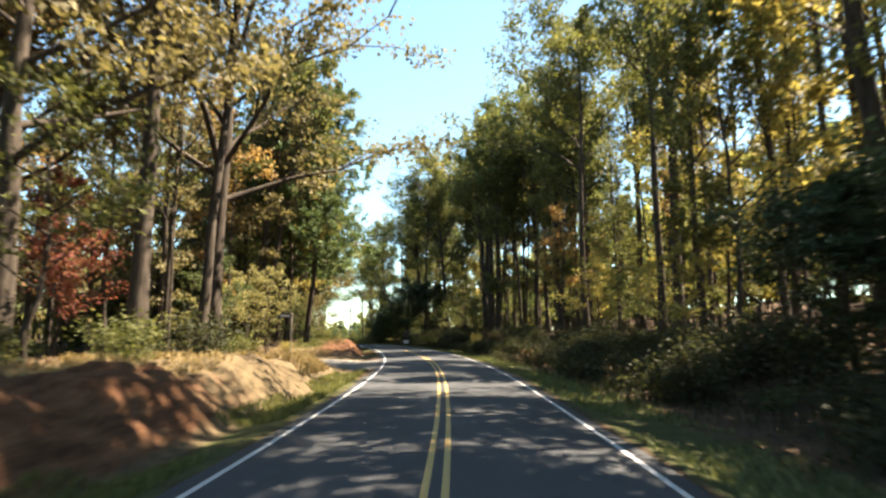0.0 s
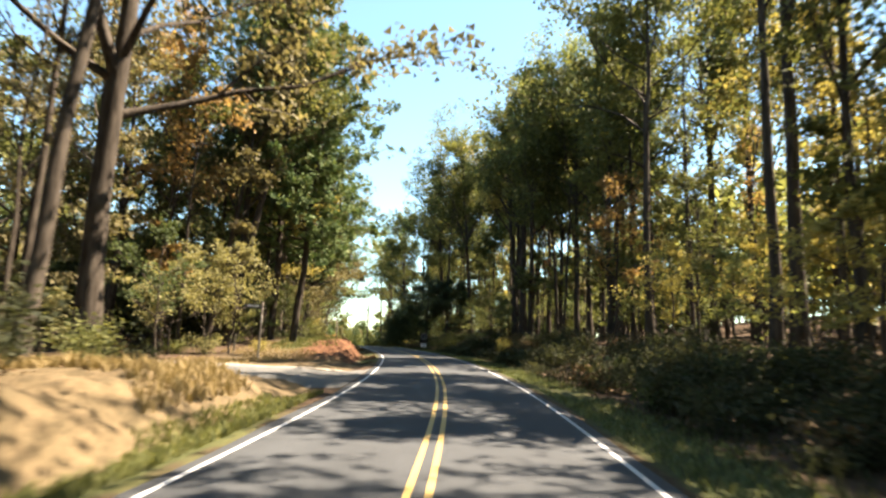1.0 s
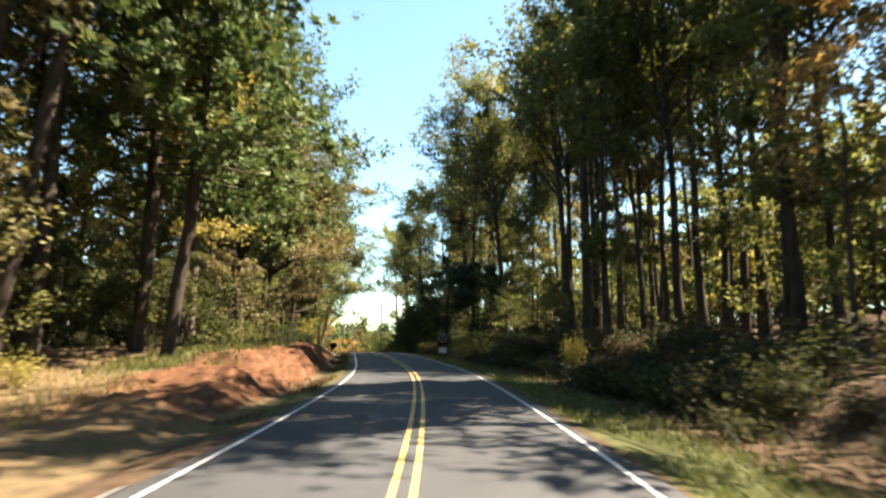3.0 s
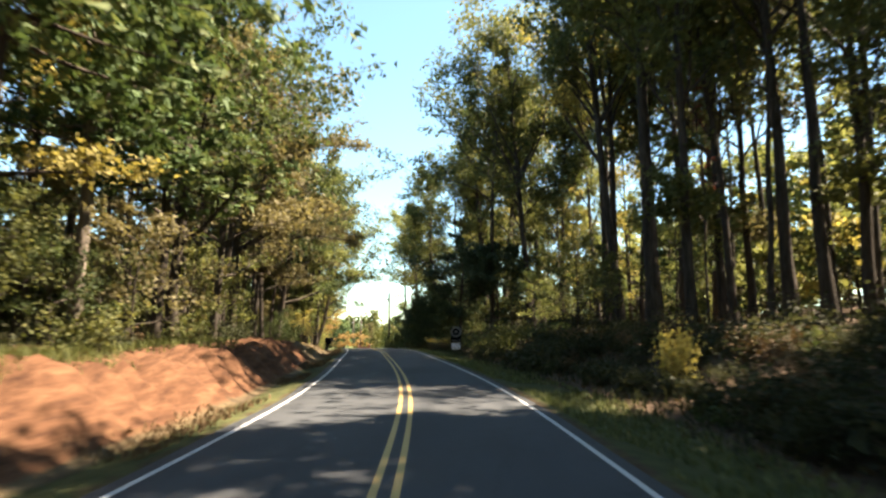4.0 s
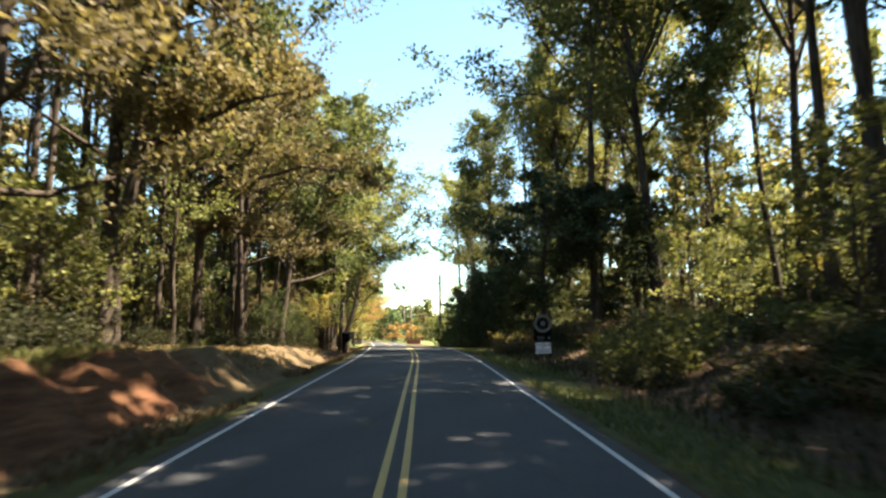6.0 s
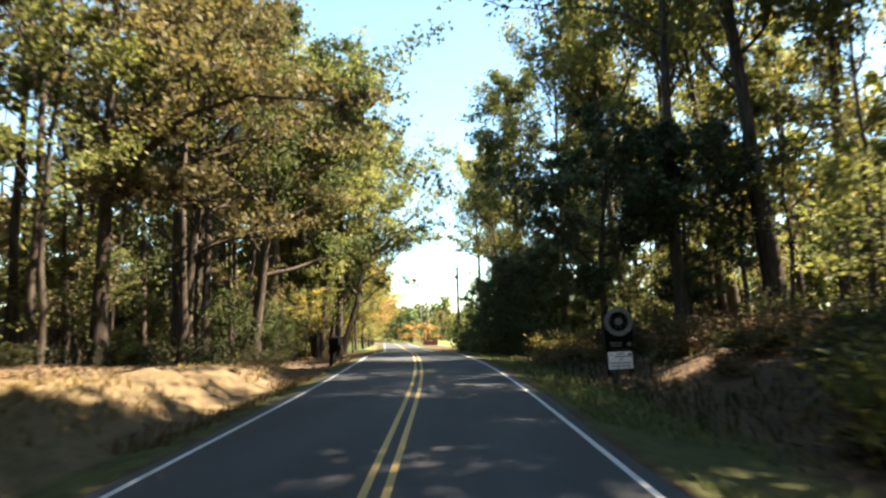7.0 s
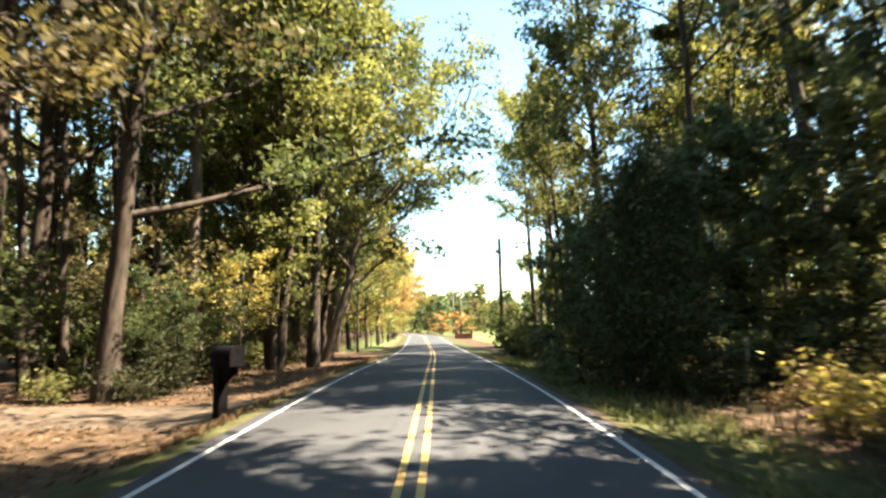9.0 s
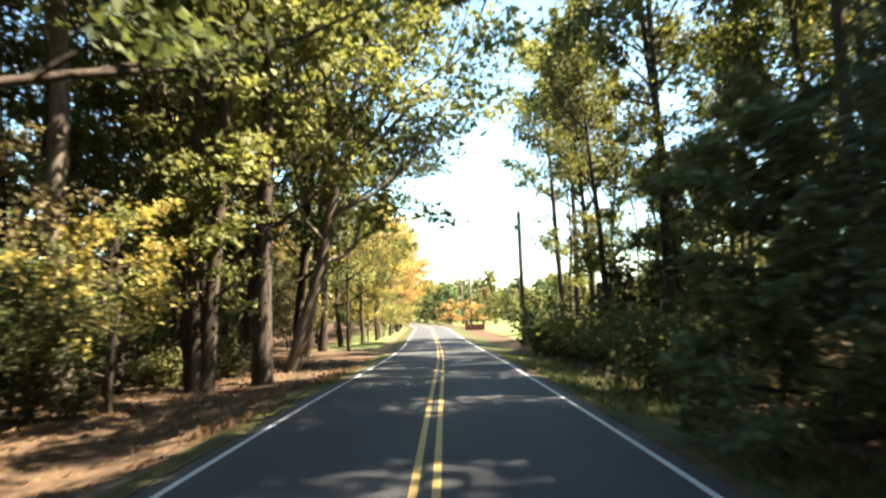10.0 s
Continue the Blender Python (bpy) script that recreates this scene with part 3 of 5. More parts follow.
def prototypes():
    p = {}
    p["tall"] = [broadleaf(11, 24, 0.24, 0.42, 4.4, 15, 4400, 0.37, 0.85, low=8), broadleaf(12, 22, 0.2, 0.35, 3.8, 15, 4200, 0.36, 0.9, low=10),
                 broadleaf(13, 25, 0.27, 0.5, 4.6, 14, 4400, 0.37, 0.8, fork=0.5), broadleaf(14, 21, 0.17, 0.38, 3.4, 13, 3600, 0.35, 0.95, lean=(0.06, 0.02))]
    p["big"] = [broadleaf(24, 23, 0.34, 0.3, 7.0, 18, 7400, 0.34, 0.55, 0.6, fork=0.36), broadleaf(25, 21, 0.3, 0.3, 7.5, 18, 7400, 0.34, 0.45, 0.7)]
    p["vase"] = [broadleaf(26, 25, 0.26, 0.45, 6.8, 16, 5800, 0.35, 0.8, 0.5, fork=0.5), broadleaf(27, 24, 0.24, 0.5, 6.2, 15, 5600, 0.35, 0.75, 0.6)]
    p["oak"] = [broadleaf(21, 20, 0.3, 0.24, 6.5, 16, 5400, 0.35, 0.5, 0.6), broadleaf(22, 19, 0.26, 0.22, 6.0, 15, 5200, 0.35, 0.45, 0.7, fork=0.4), broadleaf(23, 17, 0.22, 0.2, 5.5, 15, 4900, 0.34, 0.5, 0.5)]
    p["mid"] = [broadleaf(31, 12, 0.1, 0.25, 2.8, 13, 2000, 0.26, 0.6), broadleaf(32, 10, 0.08, 0.2, 2.6, 12, 1800, 0.25, 0.5), broadleaf(33, 14, 0.11, 0.3, 2.8, 13, 2000, 0.26, 0.7, 0.6)]
    p["small"] = [broadleaf(41, 5.5, 0.05, 0.15, 2.0, 11, 1300, 0.2, 0.4), broadleaf(42, 6.5, 0.05, 0.2, 1.9, 11, 1200, 0.2, 0.45, 0.6), broadleaf(43, 4.2, 0.035, 0.12, 1.7, 10, 1100, 0.19, 0.35)]
    p["bare"] = [broadleaf(51, 20, 0.13, 0.45, 2.6, 14, 350, 0.24, 0.95), broadleaf(52, 15, 0.08, 0.4, 1.8, 12, 220, 0.22, 0.9, 0.6), broadleaf(53, 23, 0.18, 0.5, 3.0, 14, 500, 0.24, 0.9, fork=0.55)]
    p["dead"] = [broadleaf(54, 14, 0.2, 0.4, 3.0, 10, 12, 0.15, 0.7, 0.9)]
    p["back"] = [broadleaf(61, 21, 0.17, 0.2, 3.8, 7, 310, 1.05, 0.8, subs=2, sides=5), broadleaf(62, 18, 0.14, 0.12, 3.6, 7, 310, 1.05, 0.7, subs=2, sides=5), broadleaf(63, 23, 0.2, 0.3, 4.0, 7, 310, 1.05, 0.85, subs=2, sides=5)]
    p["far"] = [mound(68, 12, 4.2, 620), mound(69, 14, 4.6, 680)]
    p["thicket"] = [broadleaf(64, 7, 0.06, 0.05, 3.0, 5, 240, 0.82, 0.45, subs=2, sides=4), broadleaf(65, 9, 0.07, 0.05, 3.0, 5, 240, 0.82, 0.5, subs=2, sides=4)]
    p["sapling"] = [broadleaf(66, 6, 0.05, 0.1, 2.6, 9, 420, 0.42, 0.45, subs=2, sides=4), broadleaf(67, 7.5, 0.06, 0.12, 2.6, 9, 420, 0.42, 0.5, subs=2, sides=4)]
    p["arch"] = [broadleaf(28, 21, 0.27, 0.4, 6.0, 15, 6500, 0.32, 0.6, 0.4, arcs=[[(0, 0, 6.3), (1.5, -0.4, 7.7), (3.4, -0.9, 9.0), (5.8, -1.3, 9.5), (9.0, -1.7, 9.0)], [(0, 0, 6.2), (1.2, -0.3, 6.5), (2.6, -0.5, 6.0), (4.9, -0.8, 5.8)], [(0, 0, 8.6), (-1.5, 0.2, 10.2), (-3.0, 0.4, 11.2), (-4.6, 0.5, 11.4)]]),
                 broadleaf(29, 21, 0.3, 0.42, 6.0, 15, 7500, 0.32, 0.6, 0.4, arcs=[[(0, 0, 7.5), (1.3, -0.2, 9.8), (3.2, -0.5, 12.0), (5.5, -0.8, 13.2), (7.6, -1.0, 13.2)], [(0, 0, 6.2), (1.8, 0.8, 7.6), (3.8, 1.4, 8.8), (5.6, 1.8, 9.2)]])]
    p["pine"] = [pine(71, 26, 0.24, 0.64, 3.8, 900), pine(72, 22, 0.25, 0.3, 5.2, 2400), pine(74, 25, 0.28, 0.46, 5.0, 1700)]
    p["lowpine"] = [pine(73, 9, 0.13, 0.1, 2.8, 1300)]
    p["cedar"] = [cedar(81, 9, 3.1, 24000), cedar(82, 7.4, 2.7, 24000)]
    p["evergreen"] = [broadleaf(35, 9.5, 0.15, 0.33, 3.3, 18, 6500, 0.3, 0.3, 0.6, low=6), broadleaf(36, 9, 0.13, 0.3, 3.0, 17, 6000, 0.3, 0.35, 0.7, low=6)]
    p["shrub"] = [shrub(91, 1.3, 1.8, 16, 800, 0.14), shrub(92, 1.0, 1.6, 14, 700, 0.135), shrub(93, 1.7, 2.0, 18, 900, 0.15)]
    p["bush"] = [shrub(94, 1.1, 2.0, 7, 380, 0.2), shrub(95, 0.8, 1.7, 6, 340, 0.19)]
    return p


PROTO = prototypes()
KIND_WORDS = {"tall": "tall slender tree", "big": "big spreading tree", "vase": "tall wide-crowned tree", "arch": "tree with long arching limbs", "oak": "spreading oak tree", "mid": "young tree", "small": "small understory tree", "bare": "thin nearly bare tree", "dead": "dead tree with broken limbs",
              "back": "tall tree", "pine": "tall pine tree", "lowpine": "bushy young pine tree", "cedar": "dense dark cedar tree", "shrub": "low roadside shrub", "evergreen": "dark broad evergreen tree"}
HUE_WORDS = {"green": "with dark green leaves", "olive": "with olive-green leaves", "lime": "with yellow-green leaves", "yellow": "with yellow autumn leaves", "orange": "with orange autumn leaves",
             "rust": "with brown autumn leaves", "pale": "with pale yellow leaves", "red": "with dark red leaves", "pine": "with green needles", "cedar": "with dark foliage", "bramble": "with dull green leaves", "dead": "with dry brown leaves", "spruce": "with pale grey-green needles"}
RNG = random.Random(7)


def grow(kind, hue, x, y, size=1.0, variant=None, turn=None, lean=0.0, lean_to=0.0, bark=None, wide=1.0):
    """One tree or shrub with its foot on the ground at x, y."""
    k = RNG.randrange(len(PROTO[kind])) if variant is None else variant
    names = ("stalk", "foliage") if kind == "shrub" else ("trunk", "crown")
    m = pose(x, y, ground_at(x, y), 0, 0, lean_to) @ pose(0, 0, 0, 0, lean, 0) @ pose(0, 0, 0, 0, 0, RNG.uniform(0, 360) if turn is None else turn) @ Matrix.Diagonal((size * wide, size * wide, size, 1))
    root = new("shrub" if kind == "shrub" else "tree")
    root.empty_display_size = 0.2
    for nm, me, mat in zip(names, PROTO[kind][k], (bark or BARK, LEAF[hue])):
        ob = new(nm, me)
        ob.parent = root
        ob.material_slots[0].link = "OBJECT"
        ob.material_slots[0].material = mat
    root.matrix_basis = m
    where = "beside the road" if abs(along(x, y)[1]) < 12 else "in the wood"
    return tagged(root, KIND_WORDS[kind] + " " + HUE_WORDS[hue] + " " + where, "shrub" if kind == "shrub" else "tree", ("shrubs along the road" if kind == "shrub" else "trees of the wood"))


taken = []


def hero(kind, hue, x, y, size=1.0, **kw):
    taken.append((x, y, 2.0))
    return grow(kind, hue, x, y, size, **kw)


def joined(name, items, label, category):
    """Many plants in one mesh, for woods and brush that nobody could count. items: kind, hue, x, y, size."""
    hues = sorted({h for _k, h, *_ in items})
    mats = [BARK] + [LEAF[h] for h in hues]
    co, loop_v, start, total, index = [], [], [], [], []
    nv = nl = 0
    for kind, hue, x, y, size in items:
        m = pose(x, y, ground_at(x, y), RNG.uniform(-3, 3), RNG.uniform(-3, 3), RNG.uniform(0, 360)) @ Matrix.Scale(size, 4)
        m = np.array(m)
        for k, me in enumerate(RNG.choice(PROTO[kind])):
            c = np.empty(len(me.vertices) * 3)
            me.vertices.foreach_get("co", c)
            co.append(c.reshape(-1, 3) @ m[:3, :3].T + m[:3, 3])
            lv = np.empty(len(me.loops), int)
            me.loops.foreach_get("vertex_index", lv)
            ls = np.empty(len(me.polygons), int)
            me.polygons.foreach_get("loop_start", ls)
            loop_v.append(lv + nv)
            start.append(ls + nl)
            index.append(np.full(len(ls), 0 if k == 0 else 1 + hues.index(hue)))
            nv += len(me.vertices)
            nl += len(me.loops)
    me = bpy.data.meshes.new(name)
    me.vertices.add(nv)
    me.vertices.foreach_set("co", np.concatenate(co).ravel())
    me.loops.add(nl)
    me.loops.foreach_set("vertex_index", np.concatenate(loop_v))
    st = np.concatenate(start)
    me.polygons.add(len(st))
    me.polygons.foreach_set("loop_start", st)
    for m in mats:
        me.materials.append(m)
    me.polygons.foreach_set("material_index", np.concatenate(index))
    me.update(calc_edges=True)
    return tagged(new(name, me), label, category, kind="stuff")

# ---- the trees that stand out ----
# west side
hero("big", "rust", -10.6, 27.4, 1.05, variant=0, turn=40)
hero("tall", "olive", -11.6, 22.3, 1.0, variant=2)
hero("bare", "rust", -11.9, 26.0, 0.8, variant=1)
hero("bare", "orange", -13.1, 28.0, 1.0, variant=0)
hero("small", "red", -14.0, 21.5, 0.9)
hero("mid", "red", -16.5, 25.0, 0.65)
hero("oak", "rust", -11.5, 15.0, 1.0)
hero("oak", "rust", -10.8, 6.0, 1.05)
hero("small", "pale", -12.9, 43.6, 0.95, variant=1)
hero("small", "pale", -14.0, 43.0, 1.0, variant=0)
hero("small", "pale", -12.2, 27.9, 0.6, variant=2)
hero("small", "pale", -15.0, 40.9, 0.9, variant=0)
hero("tall", "orange", -17.3, 44.1, 0.9, variant=1)
hero("bare", "rust", -15.6, 43.1, 0.8)
hero("pine", "pine", -15.2, 50.3, 1.0, variant=2)
for sx, sy, sc, sh in ((-15.5, 48.5, 0.8, "olive"), (-14.6, 52.0, 0.8, "green"), (-16.6, 51.0, 1.0, "green"), (-13.8, 55.5, 0.7, "olive"), (-16.0, 57.5, 0.9, "green"), (-17.6, 45.0, 1.0, "green"), (-18.2, 48.0, 1.1, "olive"), (-14.6, 59.0, 0.8, "green"), (-15.6, 63.0, 0.9, "olive")):
    hero("small", sh, sx, sy, sc)
for sx, sy, sh in ((-21.5, 46.5, "olive"), (-26.0, 44.0, "rust"), (-24.5, 50.5, "lime"), (-31.0, 47.0, "olive"), (-23.5, 21.5, "rust"), (-27.0, 26.0, "orange")):
    hero("oak", sh, sx, sy, 0.95)
hero("oak", "rust", -16.5, 19.0, 1.0, variant=1)
hero("oak", "olive", -20.0, 25.5, 1.0, variant=0)
hero("tall", "rust", -15.2, 16.5, 1.0, variant=0)
hero("tall", "orange", -18.6, 22.6, 1.0, variant=1)
hero("tall", "olive", -15.0, 48.6, 1.0, variant=2, lean=11, lean_to=-10)
hero("tall", "rust", -15.6, 46.6, 0.95, variant=1, lean=8, lean_to=0)
hero("pine", "pine", -14.3, 54.5, 1.15, variant=1)
hero("pine", "pine", -12.2, 53.0, 1.05, variant=1, lean=4, lean_to=0)
hero("oak", "yellow", -15.6, 56.2, 0.78, variant=2)
hero("oak", "olive", -17.5, 52.0, 0.95, variant=2)
hero("pine", "pine", -15.9, 61.4, 1.0, variant=1, bark=PALE_BARK)
hero("oak", "green", -16.0, 68.0, 1.0, variant=1)
hero("pine", "pine", -15.2, 65.0, 0.9, variant=1)
hero("oak", "rust", -17.0, 73.0, 0.95, variant=2)
hero("arch", "rust", -18.8, 79.0, 0.95, variant=1, turn=0)
hero("oak", "green", -21.8, 82.9, 1.1, variant=0, lean=6, lean_to=0)
hero("tall", "rust", -24.9, 86.3, 1.05)
hero("tall", "rust", -31.2, 83.6)
hero("arch", "rust", -23.9, 91.2, 1.0, variant=0, turn=10)
hero("tall", "rust", -28.9, 104.0)
hero("tall", "olive", -31.2, 104.8)
hero("tall", "olive", -37.8, 106.3)
hero("big", "rust", -26.4, 99.5, 0.9, variant=1, turn=10)
hero("oak", "green", -26.9, 106.4, 1.1, variant=0, lean=7, lean_to=0)
# three dark stems out of one stool, and the leaning tree beyond them
hero("tall", "lime", -27.7, 116.5, 0.95, variant=3, lean=4, lean_to=200, turn=10)
hero("tall", "olive", -27.45, 116.35, 1.0, variant=1, lean=1.5, lean_to=90, turn=120)
hero("tall", "lime", -27.3, 116.6, 0.95, variant=0, lean=5, lean_to=10, turn=220)
hero("tall", "lime", -26.7, 118.4, 1.0, variant=2, turn=60)
hero("oak", "lime", -28.4, 123.0, 1.05, variant=1, lean=13, lean_to=18, bark=PALE_BARK)
hero("oak", "lime", -31.2, 119.5, 1.05, variant=1, lean=3, lean_to=0)
hero("oak", "lime", -34.2, 127.8, 0.85, variant=2)
hero("vase", "lime", -29.4, 113.6, 0.95, variant=1, bark=PALE_BARK, wide=1.4)
hero("small", "lime", -27.6, 113.2, 0.75, variant=1)
hero("small", "yellow", -26.4, 112.2, 0.85, variant=0)
hero("mid", "lime", -27.6, 117.0, 0.9, variant=1)
hero("oak", "olive", -32.8, 109.0, 1.1, variant=0)
hero("big", "olive", -38.5, 120.5, 1.1, variant=1)
hero("small", "green", -29.5, 109.0, 0.8)
hero("tall", "lime", -37.2, 114.6)
hero("tall", "lime", -34.4, 125.6, 0.95, variant=0)
hero("bare", "lime", -33.4, 122.8, 1.0, variant=0)
hero("bare", "lime", -33.9, 123.6, 0.95, variant=2)
hero("tall", "olive", -36.0, 128.8, 0.95, variant=1)
hero("bare", "lime", -36.1, 132.9, 0.9, variant=0)
hero("tall", "lime", -39.5, 135.8)
hero("big", "green", -33.9, 133.2, 1.05, variant=0, lean=24, lean_to=-38, bark=PALE_BARK)
hero("oak", "green", -32.6, 131.0, 1.0, variant=1, lean=6, lean_to=-20)
hero("oak", "lime", -30.2, 122.8, 0.8, variant=0, lean=5, lean_to=0)
hero("oak", "green", -36.0, 139.5, 0.95, variant=0)
hero("mid", "green", -34.0, 139.5, 1.0)
hero("oak", "lime", -38.0, 146.0, 0.9, variant=2)
for tu, td, ts in ((152, -6.6, 0.62), (157, -5.6, 0.66), (162.5, -5.9, 0.7), (168, -5.2, 0.7), (174, -5.6, 0.74), (180, -5.0, 0.74), (187, -5.5, 0.78), (194, -5.0, 0.78), (202, -5.4, 0.8)):
    hero("oak", "yellow" if tu % 3 else "orange", float(place(tu, td)[0]), float(place(tu, td)[1]), ts)
    hero("small", "lime" if tu % 2 else "yellow", float(place(tu + 2.6, td + 0.3)[0]), float(place(tu + 2.6, td + 0.3)[1]), 0.85)
# east side; trees south of y = 10 stand out of view, added for shade
hero("vase", "olive", 12.4, 15.5, 1.14, variant=0, lean=4, lean_to=180)
hero("tall", "olive", 13.0, 9.5, 1.14)
hero("bare", "lime", 14.5, 21.5, 1.20, variant=0)
hero("tall", "olive", 12.2, 3.5, 1.14)
hero("tall", "lime", 16.0, 27.4, 1.1, variant=3)
hero("tall", "olive", 13.6, 31.2, 1.05, variant=1)
hero("tall", "lime", 12.2, 12.6, 1.08, variant=0)
hero("tall", "yellow", 13.8, 18.8, 1.08, variant=1)
hero("tall", "olive", 13.5, -4.0, 1.14)
hero("tall", "olive", 10.8, 55.0, 1.1, variant=1)
hero("tall", "olive", 14.6, 67.2, 1.1, variant=2)
hero("tall", "lime", 15.8, 66.6, 1.1, variant=0)
hero("bare", "lime", 17.2, 57.2, 1.1, variant=0)
hero("tall", "olive", 23.0, 58.6, 1.15, variant=0)
hero("bare", "orange", 19.0, 49.5, 1.05, variant=1)
# two oaks added outside the view, only to throw shade on the verge
hero("oak", "olive", 10.8, 2.0, 0.9, variant=0)
hero("oak", "olive", 11.0, 7.0, 0.85, variant=2)
hero("vase", "olive", 11.5, 47.0, 1.08, variant=1)
hero("tall", "olive", 12.6, 50.8, 1.1, variant=0)
hero("bare", "lime", 13.4, 36.6, 1.31, variant=2)
hero("tall", "olive", 14.6, 37.4, 1.20, variant=2)
hero("bare", "yellow", 17.3, 38.2, 1.20, variant=0)
hero("mid", "yellow", 20.8, 35.0, 1.1, variant=2)
hero("mid", "yellow", 16.0, 26.0, 1.0, variant=2)
hero("bare", "lime", 12.8, 56.1, 1.20, variant=0)
hero("tall", "olive", 11.4, 57.2, 1.1, variant=3)
hero("tall", "olive", 13.1, 68.0, 1.14, variant=1)
hero("vase", "lime", 12.4, 69.4, 1.14, variant=1)
hero("mid", "rust", 18.4, 53.9, 1.0, variant=2, lean=12, lean_to=180)
hero("tall", "yellow", 21.8, 56.2, 1.14)
hero("tall", "olive", 19.0, 57.6, 1.2)
hero("vase", "olive", 9.8, 82.4, 1.05, variant=1)
hero("pine", "pine", 7.7, 80.6, 1.22, variant=0)
hero("tall", "olive", 5.9, 73.6, 1.1, variant=2, wide=1.3)
hero("tall", "olive", 6.4, 68.2, 1.1, variant=1)
hero("tall", "olive", 10.7, 77.2, 1.14)
hero("vase", "olive", 11.0, 70.5, 1.1, variant=0)
hero("bare", "red", 7.8, 71.0, 0.8, variant=1)
hero("tall", "olive", 9.6, 72.5, 1.1, variant=3)
hero("tall", "rust", 12.6, 78.5, 1.1, variant=1)
hero("tall", "olive", 17.6, 79.6, 1.1, variant=0)
hero("vase", "lime", 18.0, 90.0, 1.1, variant=1)
hero("vase", "olive", 7.6, 96.3, 1.14)
hero("tall", "olive", 0.9, 99.8, 1.20, variant=1, lean=4, lean_to=180)
hero("tall", "green", 4.0, 101.0, 1.15, variant=3)
hero("tall", "green", -2.5, 113.5, 1.25, variant=2, lean=5, lean_to=0)
hero("vase", "green", -2.6, 99.5, 1.08, variant=1, turn=180)
hero("tall", "olive", -4.1, 118.8, 1.08)
hero("vase", "olive", -8.6, 121.3, 1.0, variant=1)
hero("tall", "olive", -5.5, 128.2, 1.14)
hero("tall", "green", -6.8, 137.0, 1.14)
hero("tall", "green", -13.0, 131.0, 1.1, variant=0)
hero("tall", "olive", -16.4, 149.0, 0.95, variant=3)
hero("tall", "olive", -19.3, 156.0, 1.08, variant=0, wide=1.1)
hero("dead", "dead", -19.6, 151.0, 1.0, bark=PALE_BARK)
hero("cedar", "cedar", -11.2, 107.8, 0.78, variant=1, wide=0.8)
hero("cedar", "cedar", -9.9, 112.5, 0.72, variant=0, wide=0.75)
hero("evergreen", "cedar", -5.8, 99.6, 1.0, variant=0)
hero("evergreen", "cedar", -2.4, 100.2, 1.0, variant=1)
hero("lowpine", "spruce", -8.9, 108.6, 0.72, variant=0)
hero("lowpine", "spruce", -6.4, 108.4, 0.85, variant=0, turn=130)
hero("lowpine", "spruce", -12.9, 109.6, 0.5, variant=0, turn=60)

# full crowns that lean in over the east verge
for tu, td, ts, th, tk, tv in ((104, 17.5, 1.15, "olive", "tall", 1), (113, 15.5, 1.2, "olive", "tall", 2), (123, 15.5, 1.05, "olive", "oak", 2), (142, 11.5, 1.1, "olive", "tall", 1), (147, 10.5, 1.05, "lime", "tall", 0),
                               (81, 16.0, 1.15, "olive", "tall", 2), (95, 14.5, 1.2, "olive", "vase", 0), (93, 20.0, 1.2, "lime", "tall", 3), (128.5, 12.0, 1.1, "olive", "tall", 0), (137, 11.0, 1.05, "olive", "tall", 1), (109, 21.0, 1.2, "yellow", "tall", 2)):
    hero(tk, th, float(place(tu, td)[0]), float(place(tu, td)[1]), ts, variant=tv, lean=4, lean_to=180)

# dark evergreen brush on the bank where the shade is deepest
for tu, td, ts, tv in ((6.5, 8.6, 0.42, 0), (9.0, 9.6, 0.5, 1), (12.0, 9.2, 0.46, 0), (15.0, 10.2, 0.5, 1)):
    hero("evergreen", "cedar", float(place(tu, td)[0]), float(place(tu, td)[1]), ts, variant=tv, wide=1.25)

# small bright bushes that catch the eye
for sx, sy, sc in ((-4.1, 80.4, 0.8), (-3.3, 80.9, 1.0), (-3.8, 82.0, 0.9), (-2.7, 79.9, 1.0), (-2.4, 81.6, 1.1)):
    hero("shrub", "olive", sx + 1.3, sy, sc)
hero("shrub", "yellow", 3.15, 59.0, 0.86, variant=2, wide=0.5)
hero("shrub", "yellow", 3.2, 59.3, 0.8, variant=2, wide=0.45)
taken[-1] = (3.5, 59.9, 6.5)
hero("shrub", "yellow", -8.4, 102.1, 0.75, variant=0)
hero("shrub", "yellow", -7.7, 102.6, 0.55, variant=1)
taken[-1] = (-8.2, 101.6, 6.5)
hero("shrub", "yellow", -12.1, 46.1, 0.4, variant=2)
hero("shrub", "pale", -13.4, 41.6, 0.7, variant=0)
hero("shrub", "olive", -14.8, 41.2, 0.7, variant=1)
for sx, sy, sc in ((-19.5, 137.0, 1.6), (-20.5, 141.5, 1.8), (-18.0, 133.0, 1.5), (-14.2, 116.5, 1.2)):
    hero("shrub", "green", sx, sy, sc)

# ---- the woods on both sides ----


